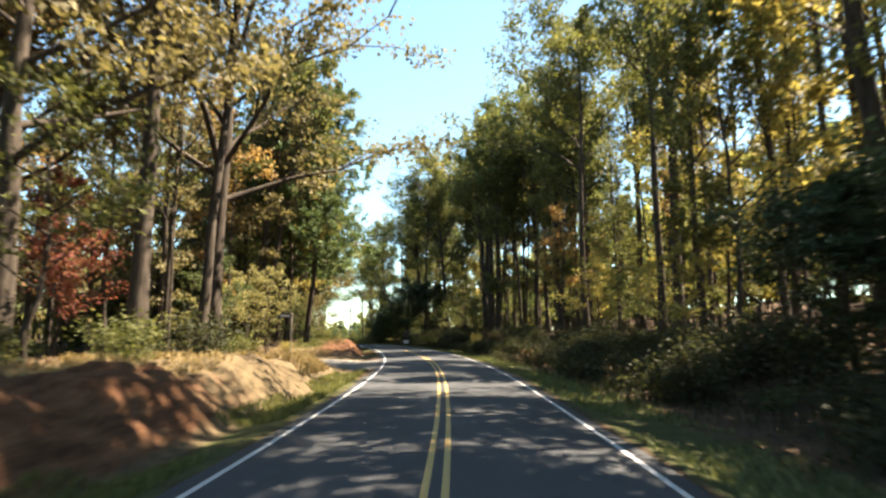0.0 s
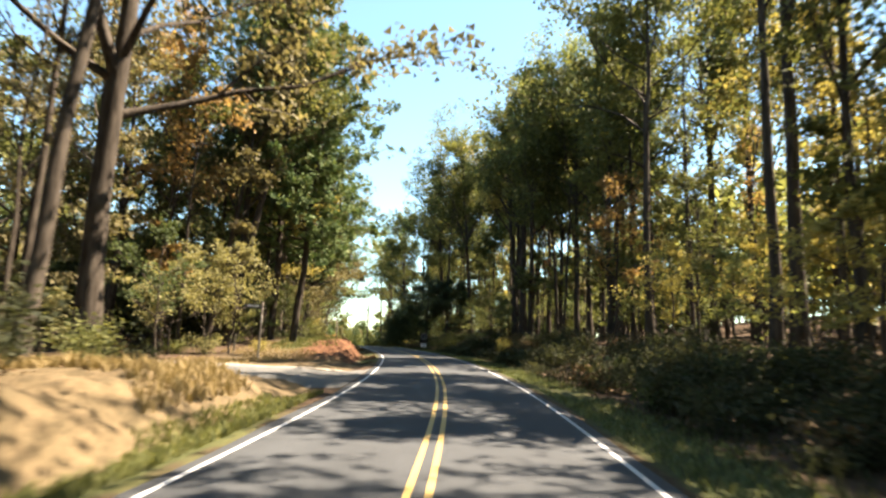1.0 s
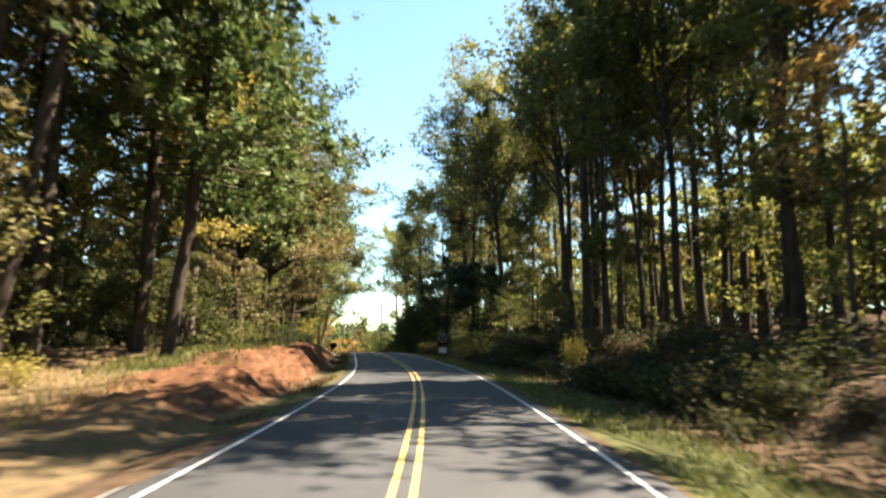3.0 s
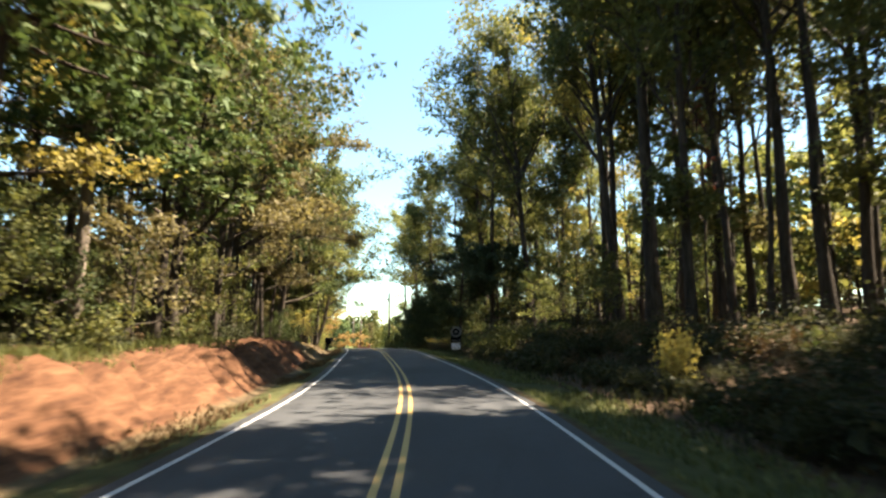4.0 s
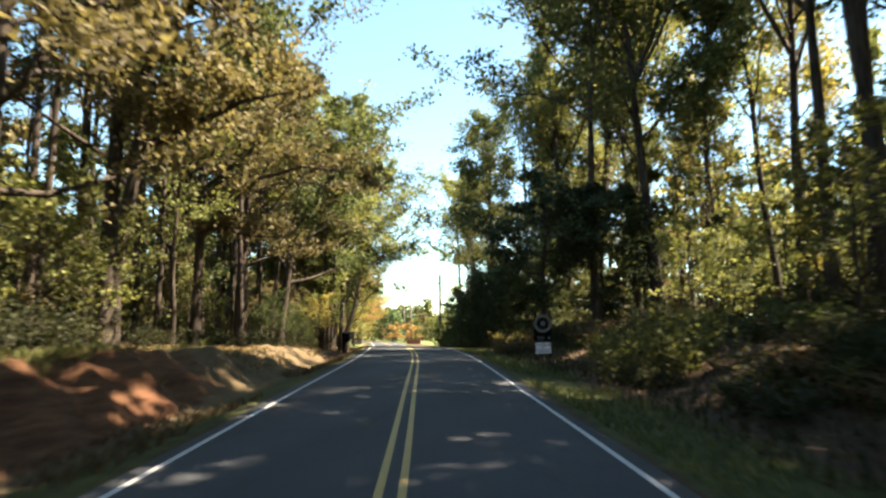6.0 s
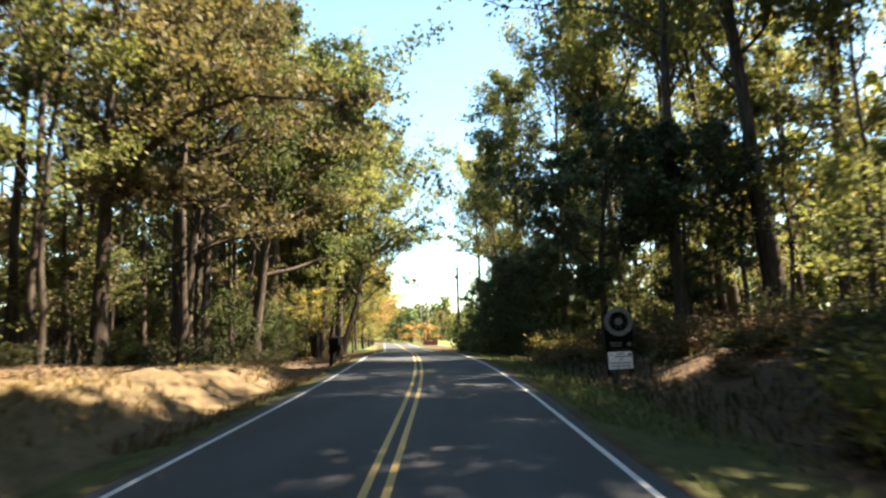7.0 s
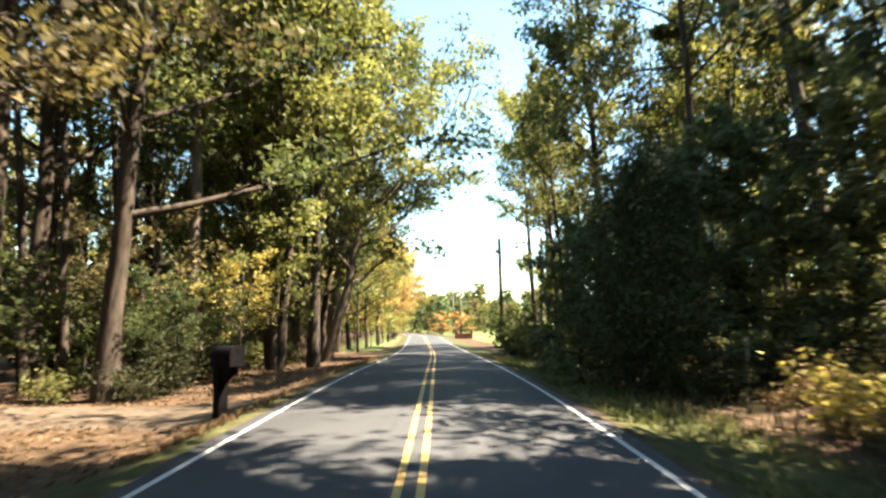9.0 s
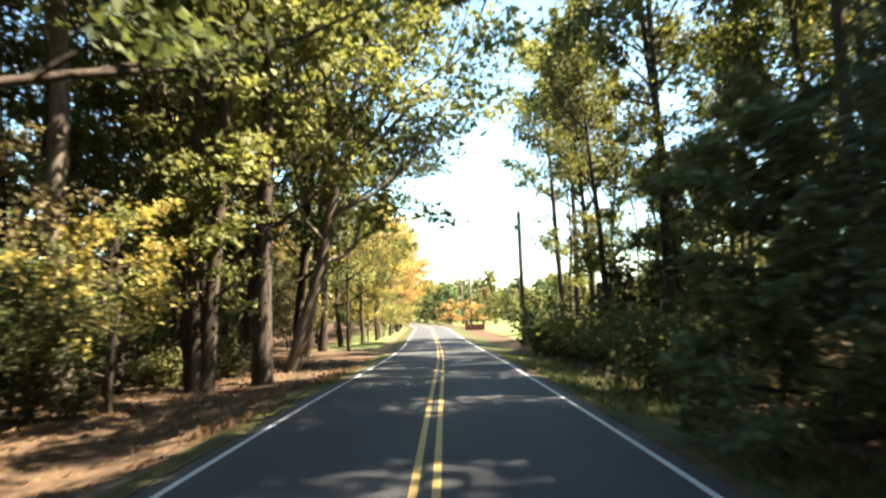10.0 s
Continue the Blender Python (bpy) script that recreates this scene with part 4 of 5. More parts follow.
def hue_for(u, d):
    r = RNG.random()

    def choose(*pairs):
        acc = 0.0
        for h, p in pairs:
            acc += p
            if r < acc:
                return h
        return pairs[-1][0]
    if d < 0:
        if u < 35:
            return choose(("rust", 0.42), ("orange", 0.06), ("olive", 0.42), ("red", 0.06), ("lime", 0.04))
        if u < 70:
            return choose(("olive", 0.42), ("green", 0.24), ("rust", 0.29), ("lime", 0.05))
        if u < 140:
            return choose(("green", 0.12), ("olive", 0.36), ("lime", 0.2), ("rust", 0.32))
        if d < -15:
            return choose(("green", 0.35), ("olive", 0.35), ("rust", 0.2), ("lime", 0.1))
        return choose(("yellow", 0.6), ("lime", 0.25), ("orange", 0.15))
    if u < 45:
        return choose(("yellow", 0.4), ("lime", 0.28), ("orange", 0.16), ("olive", 0.16))
    if u < 80:
        return choose(("lime", 0.3), ("olive", 0.35), ("yellow", 0.2), ("green", 0.1), ("orange", 0.05))
    return choose(("green", 0.2), ("olive", 0.35), ("lime", 0.25), ("yellow", 0.14), ("rust", 0.06))


def free(x, y, gap):
    return all((x - a) ** 2 + (y - b) ** 2 > (gap * g * 0.5) ** 2 for a, b, g in taken)


def allowed(u, d):
    if d < 0 and 28.5 < u < 39.5 and d > -45:      # the side road
        return False
    if 4.5 < d < 9.5 and 84 < u < 95 or 3.0 < d < 7.3 and 80.5 < u < 95:              # kept open before the sign
        return False
    if -13 < d < -6 and 38 < u < 55:               # open bank by the junction
        return False
    if d > 0 and u > 150 and d < 160:              # the open field
        return False
    if -11 < d < -6 and 79 < u < 98:               # open under the arching limb
        return False
    if -30 < d < 0 and 104 < u < 109:              # the driveway
        return False
    return True


wood_items, brush_items = [], []


def scatter(kind, count, u0, u1, d0, d1, gap, low=0.85, high=1.15, hue=None, reserve=True, singly=1.0):
    """Plants at random places; those deep in the wood, and a share of the brush, are gathered to be joined."""
    made = tries = 0
    while made < count and tries < count * 30:
        tries += 1
        u, d = RNG.uniform(u0, u1), RNG.uniform(d0, d1)
        x, y, _ = place(u, d)
        if not allowed(u, d) or not free(x, y, gap):
            continue
        if reserve:
            taken.append((x, y, gap))
        made += 1
        item = (kind, hue or hue_for(u, d), float(x), float(y), RNG.uniform(low, high))
        if kind in ("bare", "mid", "small") and abs(d) > 12.5:
            wood_items.append(item)
        elif made > count * singly:
            brush_items.append(item)
        else:
            grow(*item, lean=RNG.uniform(0, 4), lean_to=RNG.uniform(0, 360))


for sgn in (-1, 1):
    a, b = (-21, -9.5) if sgn < 0 else (15, 27)
    scatter("tall", 20 if sgn < 0 else 15, -14, 146, a, b, 3.6)
    scatter("bare", 14 if sgn < 0 else 22, -5, 146, a, b, 2.4)
    scatter("mid", 16 if sgn < 0 else 28, -5, 146, a if sgn < 0 else 12, b if sgn < 0 else 21, 2.4)
    a, b = (-16, -8.8) if sgn < 0 else (10.5, 22)
    scatter("small", 18, -2, 140, a, b, 2.0)


def far_woods():
    items = []

    def fill(kind, count, u0, u1, d0, d1, gap, low, high, hue=None, anywhere=False):
        for _ in range(count):
            u, d = RNG.uniform(u0, u1), RNG.uniform(d0, d1)
            x, y, _z = place(u, d)
            if (anywhere or allowed(u, d)) and free(x, y, gap):
                taken.append((x, y, gap))
                items.append((kind, RNG.choice(hue) if hue else hue_for(u, d), float(x), float(y), RNG.uniform(low, high)))
    fill("back", 90, -10, 90, -66, -24, 3.2, 0.8, 1.05)
    fill("back", 190, 90, 230, -60, -19, 2.8, 0.85, 1.1)
    fill("thicket", 280, -5, 230, -60, -20, 1.4, 0.8, 1.3)
    fill("sapling", 110, 84, 150, -27, -10.5, 1.5, 0.6, 1.2, ["green", "olive", "green", "rust", "bramble"])
    fill("far", 75, 82, 150, -28, -13.5, 1.1, 0.26, 0.46, ["green", "bramble", "bramble", "olive", "rust"])
    fill("far", 40, 46, 84, -28, -15, 1.1, 0.26, 0.46, ["green", "bramble", "bramble", "olive"])
    fill("back", 150, -10, 150, 27, 74, 3.4, 0.8, 1.1)
    fill("thicket", 230, -5, 152, 27, 74, 1.6, 0.7, 1.2)
    fill("sapling", 120, 0, 150, 30, 62, 1.2, 1.8, 2.6, ["green", "olive", "rust", "lime"])
    fill("sapling", 130, 5, 150, 14, 28, 1.6, 0.5, 0.95, ["green", "olive", "bramble", "olive", "lime"])
    fill("far", 60, 128, 172, 10, 40, 0.5, 0.28, 0.45, ["green", "olive", "bramble", "olive"], True)
    fill("bush", 40, 118, 150, 6.5, 10, 0.4, 0.8, 1.5, ["green", "bramble", "olive"], True)
    fill("far", 46, 122, 178, 13, 46, 1.6, 0.3, 0.5, ["green", "olive", "bramble", "lime"], True)
    fill("far", 30, 96, 150, 15, 40, 1.6, 0.35, 0.55, ["green", "olive", "bramble"], True)
    fill("thicket", 80, 15, 150, 64, 90, 0.8, 1.2, 1.8, ["green", "olive", "rust"])
    # the far end of the road: a yellow row to the west, woods beyond the field
    fill("thicket", 50, 146, 250, -16, -7.5, 2.0, 0.6, 1.1)
    fill("back", 50, 150, 260, -60, -14, 3.6, 0.6, 0.85)
    fill("far", 60, 268, 330, -40, 60, 2.6, 0.8, 1.25, ["olive", "green", "lime", "rust"], True)
    fill("far", 90, 250, 290, -30, 190, 2.6, 0.55, 0.95, ["lime", "pine", "olive", "green", "rust"], True)
    fill("far", 60, 228, 250, 8, 120, 2.0, 0.35, 0.6, ["green", "olive", "lime", "red"], True)
    fill("thicket", 8, 205, 235, 3.8, 10, 2.0, 0.5, 0.8, ["orange"], True)
    return joined("woods", items, "dense autumn woods of tall trees behind the road's edge", "woods")


scatter("oak", 10, 147, 215, -20, -11, 3.6, 0.6, 0.85)
scatter("bare", 16, 80, 122, -18, -9.5, 1.4, 0.75, 1.05, hue="olive")
scatter("small", 14, 106, 126, -12, -8.2, 1.2, 0.4, 0.7, hue="green")
scatter("mid", 9, 132, 150, 13, 26, 1.8, 0.7, 1.0, hue="olive")
scatter("bare", 16, 88, 142, -22, -10.5, 1.8, 0.75, 1.05, hue="rust")
scatter("small", 9, 100, 145, -14, -8.6, 1.6, 0.6, 0.9, hue="green")
scatter("small", 9, 84, 145, -16, -8.6, 1.5, 0.7, 1.0, hue="rust")
scatter("small", 9, 84, 145, -16, -8.6, 1.5, 0.7, 1.0, hue="olive")
scatter("mid", 7, 98, 145, -18, -9, 2.2, hue="green")
far_woods()
# brush on the verges


def undergrowth():
    items = []
    for _ in range(420):
        u = RNG.uniform(-3, 135)
        d = RNG.uniform(5.6, 14.0) if RNG.random() < 0.8 else RNG.uniform(-17, -9)
        x, y, _z = place(u, d)
        if (allowed(u, d) or 7.4 < d < 10 and 80 < u < 99) and free(x, y, 0.7):
            items.append(("bush", RNG.choice(["bramble", "bramble", "bramble", "bramble", "green", "dead"]), float(x), float(y), RNG.uniform(0.4, 0.85)))
    return joined("undergrowth", items, "tangled dark undergrowth of brambles on the wooded bank", "undergrowth")


undergrowth()
for _ in range(60):
    bu, bd = RNG.uniform(48, 74), RNG.uniform(6.2, 12)
    bx, by, _z = place(bu, bd)
    grow("shrub", RNG.choice(["bramble", "bramble", "bramble", "dead"]), float(bx), float(by), RNG.uniform(0.3, 0.5) * (1.0 if bd < 8 else 1.4))
for _ in range(34):
    bu, bd = RNG.uniform(83, 97), RNG.uniform(7.3, 12)
    bx, by, _z = place(bu, bd)
    grow("shrub", RNG.choice(["bramble", "bramble", "dead"]), float(bx), float(by), RNG.uniform(0.35, 0.65))
scatter("shrub", 105, -3, 128, 5.9, 9.5, 0.8, 0.4, 0.8, "bramble", False, 0.5)
scatter("shrub", 12, -3, 128, 5.6, 10.0, 0.9, 0.35, 0.6, "olive", False)
scatter("shrub", 30, -3, 100, 7.5, 13.5, 0.9, 0.5, 1.0, "bramble", False, 0.0)
scatter("shrub", 14, 20, 128, 5.8, 11, 0.9, 0.35, 0.65, "dead", False)
scatter("shrub", 16, 0, 128, -12, -7.8, 1.0, 0.4, 0.8, "olive", False)
scatter("shrub", 26, 0, 128, -14, -8.4, 1.0, 0.4, 0.9, "bramble", False, 0.0)
for _ in range(26):
    bu, bd = RNG.uniform(95, 106), RNG.uniform(5.2, 9.5)
    bx, by, _z = place(bu, bd)
    grow("shrub", RNG.choice(["rust", "dead", "bramble"]), float(bx), float(by), RNG.uniform(0.3, 0.5))
scatter("shrub", 34, 92, 128, -13, -8.0, 0.5, 0.5, 1.0, "bramble", False, 0.4)
scatter("shrub", 26, 16, 36, 5.6, 9.5, 0.7, 0.5, 0.9, "bramble", False)
scatter("shrub", 14, 96, 118, 5.2, 7.5, 1.0, 0.35, 0.6, "rust", False)

joined("young_woods", wood_items, "thin young trees filling the wood behind the road's edge", "woods")
joined("brush", brush_items, "low tangled brush along the foot of the wood", "undergrowth")

# a few more tall trees that stand behind the round sign
for tx, ty, th, tk, tv in ((6.6, 86.6, "olive", "tall", 2), (9.4, 89.5, "lime", "tall", 0), (14.8, 90.5, "olive", "vase", 0), (8.6, 88.6, "olive", "tall", 3)):
    grow(tk, th, tx, ty, 1.1, variant=tv, turn=tx * 40)

# ---- the side road, the driveway ----


def apron(name, centre_u, half, d_from, d_to, flare, mat, label, bend=0.0, lift=0.06):
    """A side way that leaves the road to the west, flared where it meets it."""
    ds = np.linspace(d_from, d_to, 40)
    ws = np.linspace(-1, 1, 9)
    a, w = np.meshgrid(ds, ws, indexing="ij")
    wide = half + flare * np.exp(-(np.abs(a) - abs(d_from)) / 1.8) + 0.12 * wave(a * 2, w * 5, 1.0)
    x, y, z = place(centre_u + bend * np.exp(-(np.abs(a) - 2.95) / 1.8) + w * wide, a)
    u, d = along(x, y)
    z = np.interp(u, TABLE_U, TABLE_Z) + lie(u, d) + lift + 0.02 * (1 - w ** 2) - 0.1 * (np.abs(w) > 0.99)
    z = np.where(np.abs(a) < 3.4, np.interp(u, TABLE_U, TABLE_Z) - 0.006, z)
    return tagged(new(name, mesh_from(name, np.stack([x, y, z], -1).reshape(-1, 3), grid_faces(*a.shape), mat, True)), label, "road", kind="structure")


EARTH = plain("packed_earth", (0.028, 0.022, 0.017), (0.11, 0.085, 0.062), 5, 0.95, 0.15, None, 0.8, 0.04)
apron("side_road", 33.6, 2.9, -2.95, -60, 2.2, WORN_ASPHALT, "worn grey asphalt side road joining the country road")
apron("gravel_shoulder", 36.8, 0.3, -4.1, -40, 0.0, GRAVEL, "pale gravel edge along the side road", 2.2, 0.05)
apron("driveway", 106.5, 1.7, -2.95, -30, 1.2, EARTH, "dark earth driveway beside the mailbox")



def mailbox(x, y, turn):
    root = tagged(new("mailbox"), "black metal mailbox on a thick black post", "mailbox")
    part("post", box(bmesh.new(), (0.19, 0.19, 1.1), (0, 0, 0.4), bevel=0.015), BLACK, root)
    bm = box(bmesh.new(), (0.2, 0.5, 0.045), (0, -0.12, 0.93), bevel=0.008)
    pts = [(-0.06, 0.62), (0.06, 0.62), (0.06, 0.91), (-0.4, 0.91), (-0.36, 0.82)]
    sides_of = [[bm.verts.new((px, py, pz)) for py, pz in pts] for px in (-0.07, 0.07)]
    for k in range(5):
        bm.faces.new((sides_of[0][k], sides_of[0][(k + 1) % 5], sides_of[1][(k + 1) % 5], sides_of[1][k]))
    bm.faces.new(sides_of[0][::-1])
    bm.faces.new(sides_of[1])
    part("bracket", bm, BLACK, root)
    bm = bmesh.new()
    rings = []
    for yy in (-0.46, 0.1):
        pts = [(-0.15, 0.92), (0.15, 0.92)] + [(0.15 * math.cos(a), 1.12 + 0.15 * math.sin(a)) for a in np.linspace(0, math.pi, 11)]
        rings.append([bm.verts.new((px, yy, pz)) for px, pz in pts])
    n = len(rings[0])
    for k in range(n):
        bm.faces.new((rings[0][k], rings[0][(k + 1) % n], rings[1][(k + 1) % n], rings[1][k]))
    bm.faces.new(rings[0][::-1])
    bm.faces.new(rings[1])
    body = part("body", bm, BLACK, root)
    part("handle", box(bmesh.new(), (0.02, 0.03, 0.06), (0, -0.475, 1.2), bevel=0.004), BLACK, body)
    part("door", box(bmesh.new(), (0.29, 0.012, 0.32), (0, -0.468, 1.09), bevel=0.005), BLACK, root)
    part("flag", box(bmesh.new(), (0.01, 0.2, 0.05), (0.16, -0.2, 1.15), bevel=0.003), GREY, root, "grey metal flag")
    root.matrix_basis = pose(x, y, ground_at(x, y) - 0.02, 0, 0, turn) @ Matrix.Scale(1.28, 4)


mailbox(-20.1, 103.0, 70)


def round_sign(x, y, turn):
    """A round grey badge over a white printed board on a pair of dark posts."""
    root = tagged(new("sign"), "round grey badge sign above a white printed board", "sign")
    for px in (-0.34, 0.34):
        part("post", box(bmesh.new(), (0.07, 0.07, 2.3), (px, 0.06, 0.85), bevel=0.006), BLACK, root)
    part("panel", box(bmesh.new(), (0.86, 0.03, 1.15), (0, 0.02, 1.25), bevel=0.006), BLACK, root, "dark backing panel")
    bm = bmesh.new()
    ro, ri, n = 0.44, 0.3, 40
    loops = [[bm.verts.new((r * math.cos(2 * math.pi * k / n), yy, 1.5 + r * math.sin(2 * math.pi * k / n))) for k in range(n)] for r, yy in ((ro, 0.0), (ro, -0.03), (ri, -0.03), (ri, 0.0))]
    for i in range(3):
        for k in range(n):
            bm.faces.new((loops[i][k], loops[i][(k + 1) % n], loops[i + 1][(k + 1) % n], loops[i + 1][k]))
    ring = part("ring", bm, PALE_GREY, root, "pale grey painted ring")
    part("disc", rod(bmesh.new(), 0.31, 0.31, 0.012, (0, 0.004, 1.5), (90, 0, 0), 40), BLACK, root, "dark disc")
    for k in range(8):
        ang = math.pi * (k + 0.5) / 4
        part("glyph", box(bmesh.new(), (0.07, 0.008, 0.035), (0.205 * math.cos(ang), -0.004, 1.5 + 0.205 * math.sin(ang)), (0, -math.degrees(ang) * 0.5, 0), 0.004), GREY, root, "small grey mark")
    part("medallion", rod(bmesh.new(), 0.12, 0.12, 0.02, (0, -0.008, 1.5), (90, 0, 0), 28), PALE_GREY, root, "pale grey medallion")
    for wd, zz in ((0.36, 0.84), (0.32, 0.76)):
        part("text_bar", box(bmesh.new(), (wd, 0.006, 0.045), (-0.1, 0.0, zz)), GREY, root)
    part("text_bar", box(bmesh.new(), (0.12, 0.006, 0.12), (0.3, 0.0, 0.8)), GREY, root)
    board = part("board", box(bmesh.new(), (0.74, 0.025, 0.52), (0, -0.03, 0.31), (0, -2, 0), 0.006), WHITE, root, "white printed board")
    for wd, px, zz in ((0.26, 0.0, 0.51), (0.4, 0.02, 0.43), (0.12, 0.0, 0.34), (0.6, 0.0, 0.23), (0.6, 0.0, 0.14), (0.11, -0.28, 0.48)):
        part("text_bar", box(bmesh.new(), (wd, 0.006, 0.03), (px, -0.044, zz), (0, -2, 0)), INK, board)
    part("seal", rod(bmesh.new(), 0.055, 0.055, 0.006, (0.28, -0.041, 0.48), (90, 0, 0), 20), GREY, board)
    root.matrix_basis = pose(x, y, -0.12, 0, 0, turn)


round_sign(-5.68, 92.3, 12)


def sign_post(x, y):
    root = tagged(new("sign_post"), "thin weathered signpost with a street name blade", "signpost")
    bm = box(bmesh.new(), (0.09, 0.09, 3.3), (0, 0, 1.35), bevel=0.008)
    part("post", bm, WOOD, root)
    blade = part("blade", box(bmesh.new(), (0.9, 0.02, 0.2), (-0.52, 0, 2.75), bevel=0.005), GREY, root, "dull metal name blade")
    part("text_bar", box(bmesh.new(), (0.6, 0.026, 0.07), (-0.52, 0, 2.75)), WHITE, blade)
    part("bracket", box(bmesh.new(), (0.1, 0.06, 0.1), (0, 0, 2.76), bevel=0.01), STEEL, root)
    root.matrix_basis = pose(x, y, ground_at(x, y), 0, 1.0, 4)


sign_post(-10.86, 42.6)


def stake(x, y, h, lean, turn, thick=0.11):
    root = tagged(new("stake"), "short weathered wooden stake in the bank", "stake", "stakes by the junction")
    part("post", box(bmesh.new(), (thick, thick * 0.85, h + 0.3), (0, 0, h / 2 - 0.15), bevel=0.012), WOOD, root)
    part("top", box(bmesh.new(), (thick * 0.9, thick * 0.75, 0.04), (0, 0, h + 0.01), (0, 8, 0), 0.008), PALE_BARK, root, "pale cut top")
    root.matrix_basis = pose(x, y, ground_at(x, y), lean, lean, turn)


stake(-13.21, 45.1, 1.05, 3, 20)
stake(-10.2, 29.2, 0.8, 2, 10)
stake(-9.28, 105.8, 1.3, 2, 10, 0.06)


def leaning_stick(x, y, length, lean, turn):
    """A dead sapling stem leaning out of the brush."""
    w = Wood()
    w.tube([(0, 0, -0.2), (0.03, 0.02, length * 0.5), (-0.02, 0.05, length)], [0.05, 0.04, 0.025], 7)
    w.tube([(0.02, 0.02, length * 0.55), (0.25, 0.1, length * 0.72), (0.4, 0.12, length * 0.95)], [0.02, 0.015, 0.006], 5)
    ob = tagged(new("dead_stem", w.mesh("dead_stem", PALE_BARK)), "bare dead stem leaning out of the brush", "branch", "dead stems")
    ob.matrix_basis = pose(x, y, ground_at(x, y), 0, 0, turn) @ pose(0, 0, 0, 0, lean, 0)


leaning_stick(8.8, 21.5, 1.6, -18, 0)
leaning_stick(9.6, 17.0, 1.9, -20, 10)
leaning_stick(11.5, 30.0, 1.8, -14, -20)
leaning_stick(10.4, 36.5, 1.5, 12, 40)


def utility_pole(x, y, h):
    root = tagged(new("utility_pole"), "tall dark wooden utility pole at the field's edge", "utility pole", "utility poles")
    bm = rod(bmesh.new(), 0.22, 0.16, h + 1.0, (0, 0, -1.0), sides=14)
    part("shaft", bm, POLE_WOOD, root, smooth_faces=True)
    part("insulator", rod(bmesh.new(), 0.05, 0.035, 0.22, (0, 0, h), sides=10), GLASS_DARK, root)
    part("bracket", box(bmesh.new(), (0.5, 0.05, 0.06), (-0.25, 0, h - 1.1), (0, 12, 0), 0.008), STEEL, root)
    part("transformer", rod(bmesh.new(), 0.14, 0.14, 0.4, (-0.3, 0, h - 1.5), sides=14), STEEL, root)
    root.matrix_basis = pose(x, y, ground_at(x, y), 0.4, -0.6, 12)
    return x, y, ground_at(x, y) + h


tops = [utility_pole(-23.3, 149.9, 10.8), utility_pole(-44.0, 210.0, 11.0), utility_pole(-57.0, 250.0, 11.0)]


def wire(a, b, sag, name="power_line"):
    w = Wood()
    a, b = np.array(a), np.array(b)
    pts = [a + (b - a) * t - np.array([0, 0, sag * 4 * t * (1 - t)]) for t in np.linspace(0, 1, 17)]
    w.tube(pts, [0.012] * 17, 5)
    tagged(new(name, w.mesh(name, BLACK)), "thin black overhead power line", "cable", "power lines")


wire(tops[0], tops[1], 1.0)
wire(tops[1], tops[2], 1.0)


def brick_gate(x, y, turn):
    """A low brick entrance wall between two piers."""
    brick = plain("red_brick", (0.16, 0.06, 0.045), (0.3, 0.12, 0.085), 9, 0.9)
    root = tagged(new("entrance_wall"), "low red brick entrance wall with two piers", "wall")
    part("wall", box(bmesh.new(), (2.2, 0.25, 1.0), (0, 0, 0.4), bevel=0.02), brick, root)
    for px in (-1.25, 1.25):
        pier = part("pier", box(bmesh.new(), (0.45, 0.45, 1.6), (px, 0, 0.7), bevel=0.02), brick, root)
        part("cap", box(bmesh.new(), (0.55, 0.55, 0.1), (px, 0, 1.54), bevel=0.02), GREY, pier, "grey stone cap")
    root.matrix_basis = pose(x, y, ground_at(x, y), 0, 0, turn)


brick_gate(-37.2, 187.0, 10)

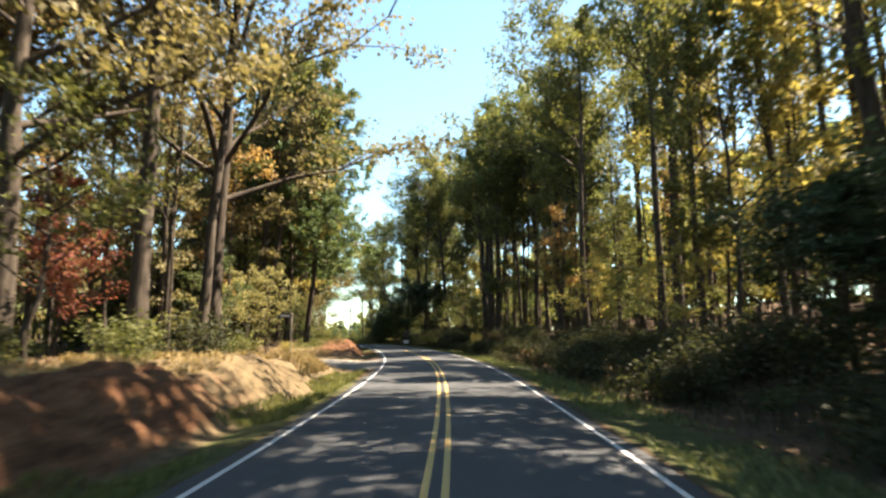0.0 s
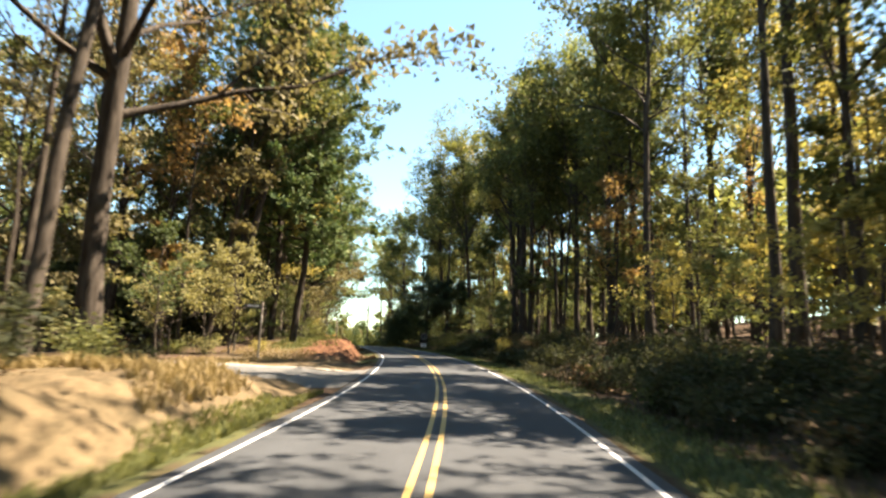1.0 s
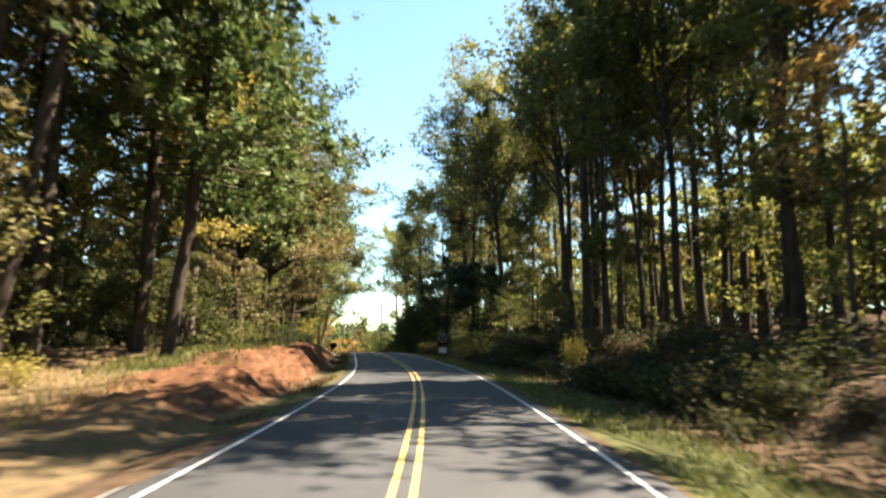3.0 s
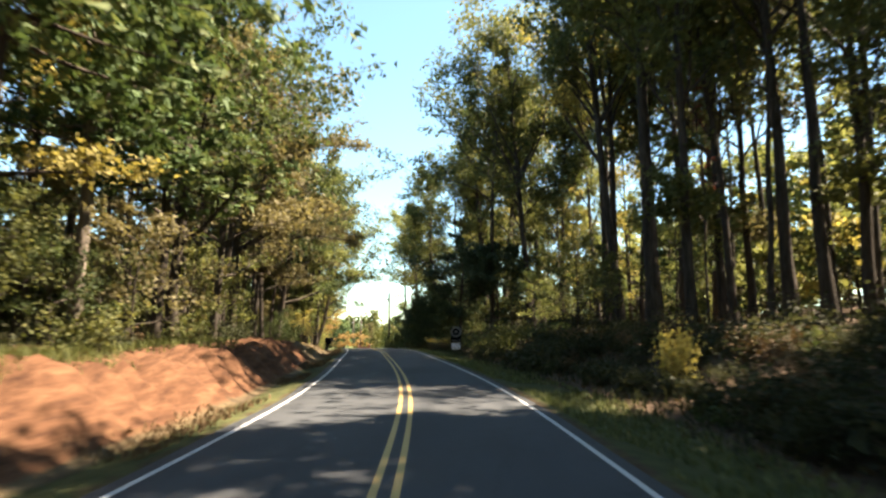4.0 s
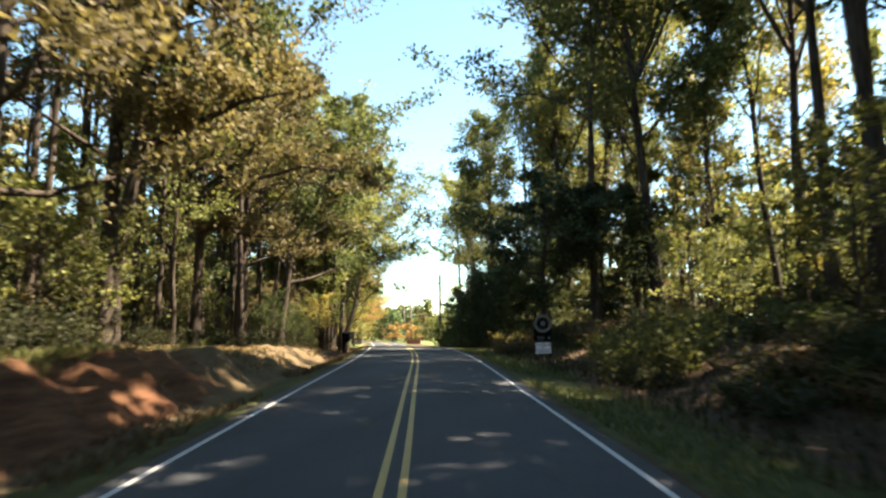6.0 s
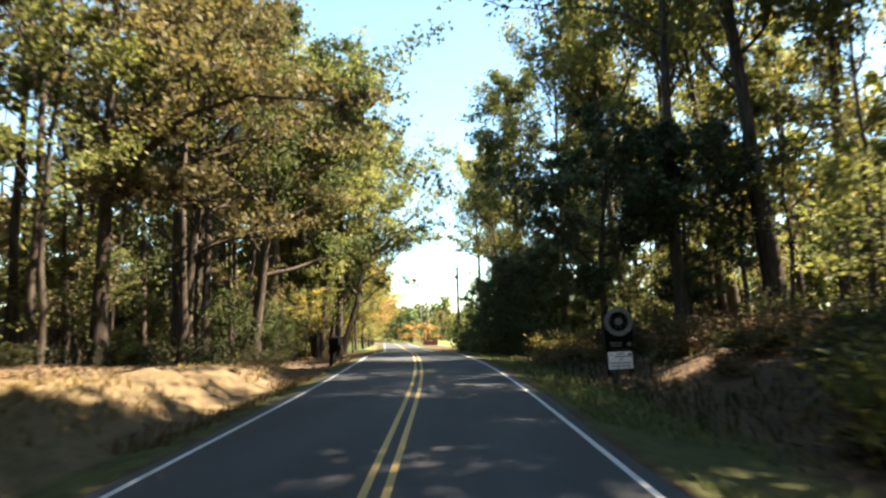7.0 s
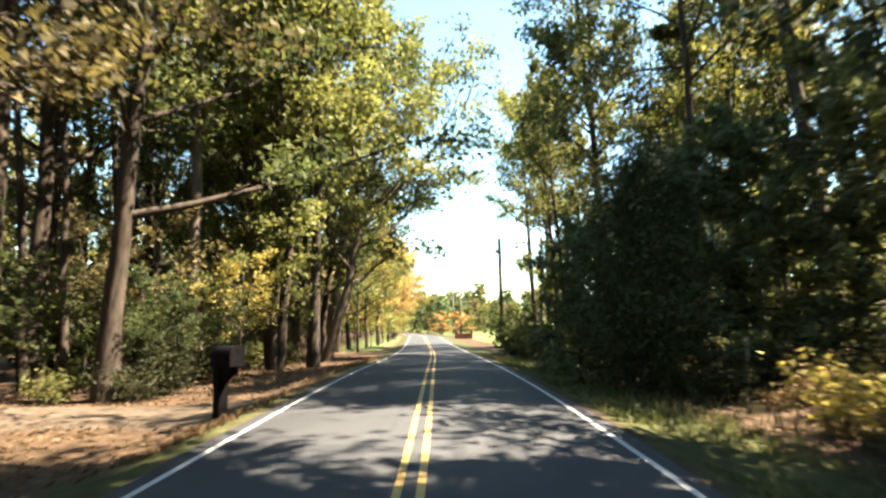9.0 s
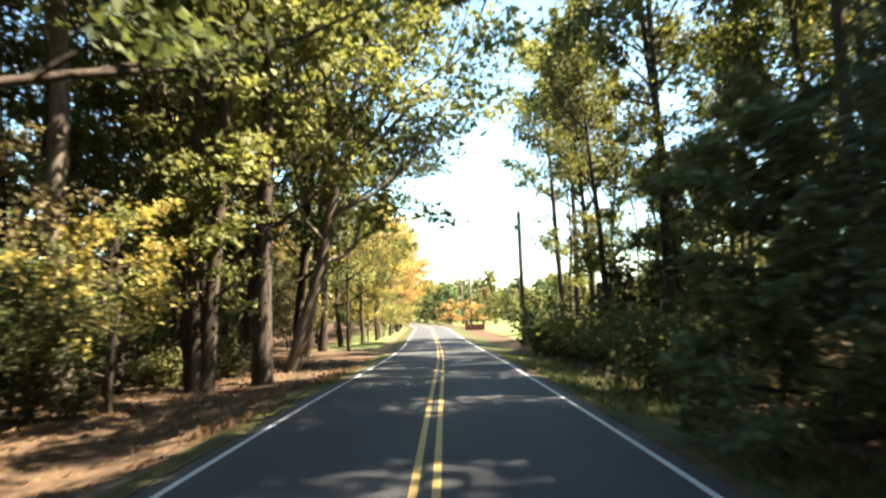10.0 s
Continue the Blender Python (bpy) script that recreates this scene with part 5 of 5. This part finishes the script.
# ---- verge grass and fallen leaves ----
def blades(count, u0, u1, d0, d1, height, mat_key, name, label, patch=0.0):
    rng = np.random.default_rng(count)
    u, d = rng.uniform(u0, u1, count), rng.uniform(d0, d1, count)
    keep = wave(u, d, 1.4, 4.0) > patch
    u, d = u[keep], d[keep]
    x, y, z = place(u, d)
    z = z + lie(u, d)
    n = len(u)
    az, h = rng.uniform(0, 6.28, n), height * rng.uniform(0.5, 1.5, n)
    lean = rng.normal(0, 0.35, (n, 2)) * h[:, None]
    w = 0.012 + 0.012 * rng.random(n)
    base = np.stack([x, y, z - 0.02], -1)
    side = np.stack([np.cos(az) * w, np.sin(az) * w, np.zeros(n)], -1)
    top = base + np.stack([lean[:, 0], lean[:, 1], h], -1)
    midp = base + np.stack([lean[:, 0] * 0.35, lean[:, 1] * 0.35, h * 0.6], -1)
    v = np.stack([base - side, base + side, midp + side * 0.7, top, midp - side * 0.7], 1).reshape(-1, 3)
    o = np.arange(n) * 5
    f = np.concatenate([np.stack([o, o + 1, o + 2], 1), np.stack([o, o + 2, o + 4], 1), np.stack([o + 4, o + 2, o + 3], 1)])
    me = mesh_from(name, v, [tuple(int(i) for i in r) for r in f], LEAF[mat_key])
    return tagged(new(name, me), label, "grass", kind="stuff")


blades(34000, 2, 132, 3.15, 5.2, 0.12, "grass", "verge_grass", "short green verge grass beside the asphalt", -0.7)
blades(9000, 2, 132, 4.6, 8.5, 0.3, "bramble", "verge_weeds", "dark green weeds at the wood's edge", -0.2)
blades(9000, 4, 30, -4.4, -3.15, 0.14, "olive", "bank_grass", "patchy olive grass at the foot of the bank", -0.4)
blades(9000, 44, 130, -4.3, -3.15, 0.13, "dead", "dry_grass", "dry straw-coloured grass beside the road", -0.1)
blades(5000, 38, 54, -12, -6.2, 0.14, "straw", "bank_straw", "dry straw grass by the junction", -0.1)
blades(9000, 50, 80, -10, -5.6, 0.22, "olive", "bank_top_grass", "dull green grass along the top of the bank", -0.5)
blades(6000, 0, 20, -8.0, -5.4, 0.16, "straw", "bank_top_straw", "dry straw grass along the top of the bank", -0.3)
blades(16000, 17, 30.2, -11, -4.6, 0.26, "straw", "straw_grass", "dry straw grass on the bank", -0.3)
blades(7000, 74, 98, -7.5, -4.6, 0.12, "straw", "tan_grass", "dry tan grass on the low bank", -0.3)


def litter(count, u0, u1, d0, d1, name, label):
    rng = np.random.default_rng(count + 1)
    u, d = rng.uniform(u0, u1, count), rng.uniform(d0, d1, count)
    x, y, z = place(u, d)
    pos = np.stack([x, y, z + lie(u, d) + 0.025], -1)
    me = leaf_mesh(name, pos, 0.11, rng, LEAF["dead"], 0.36, 0.0)
    return tagged(new(name, me), label, "leaves", kind="stuff")


litter(6000, 0, 30, -14, -6.8, "bank_leaves", "brown fallen leaves strewn behind the bank")
litter(12000, 56, 132, -14, -6.8, "fallen_leaves", "brown fallen leaves strewn on the forest floor")
litter(16000, 0, 132, 4.6, 13, "leaf_litter", "brown leaf litter on the wooded bank")
litter(3000, 96, 132, -9, -3.8, "dry_leaves", "dry brown leaves drifted along the road's edge")
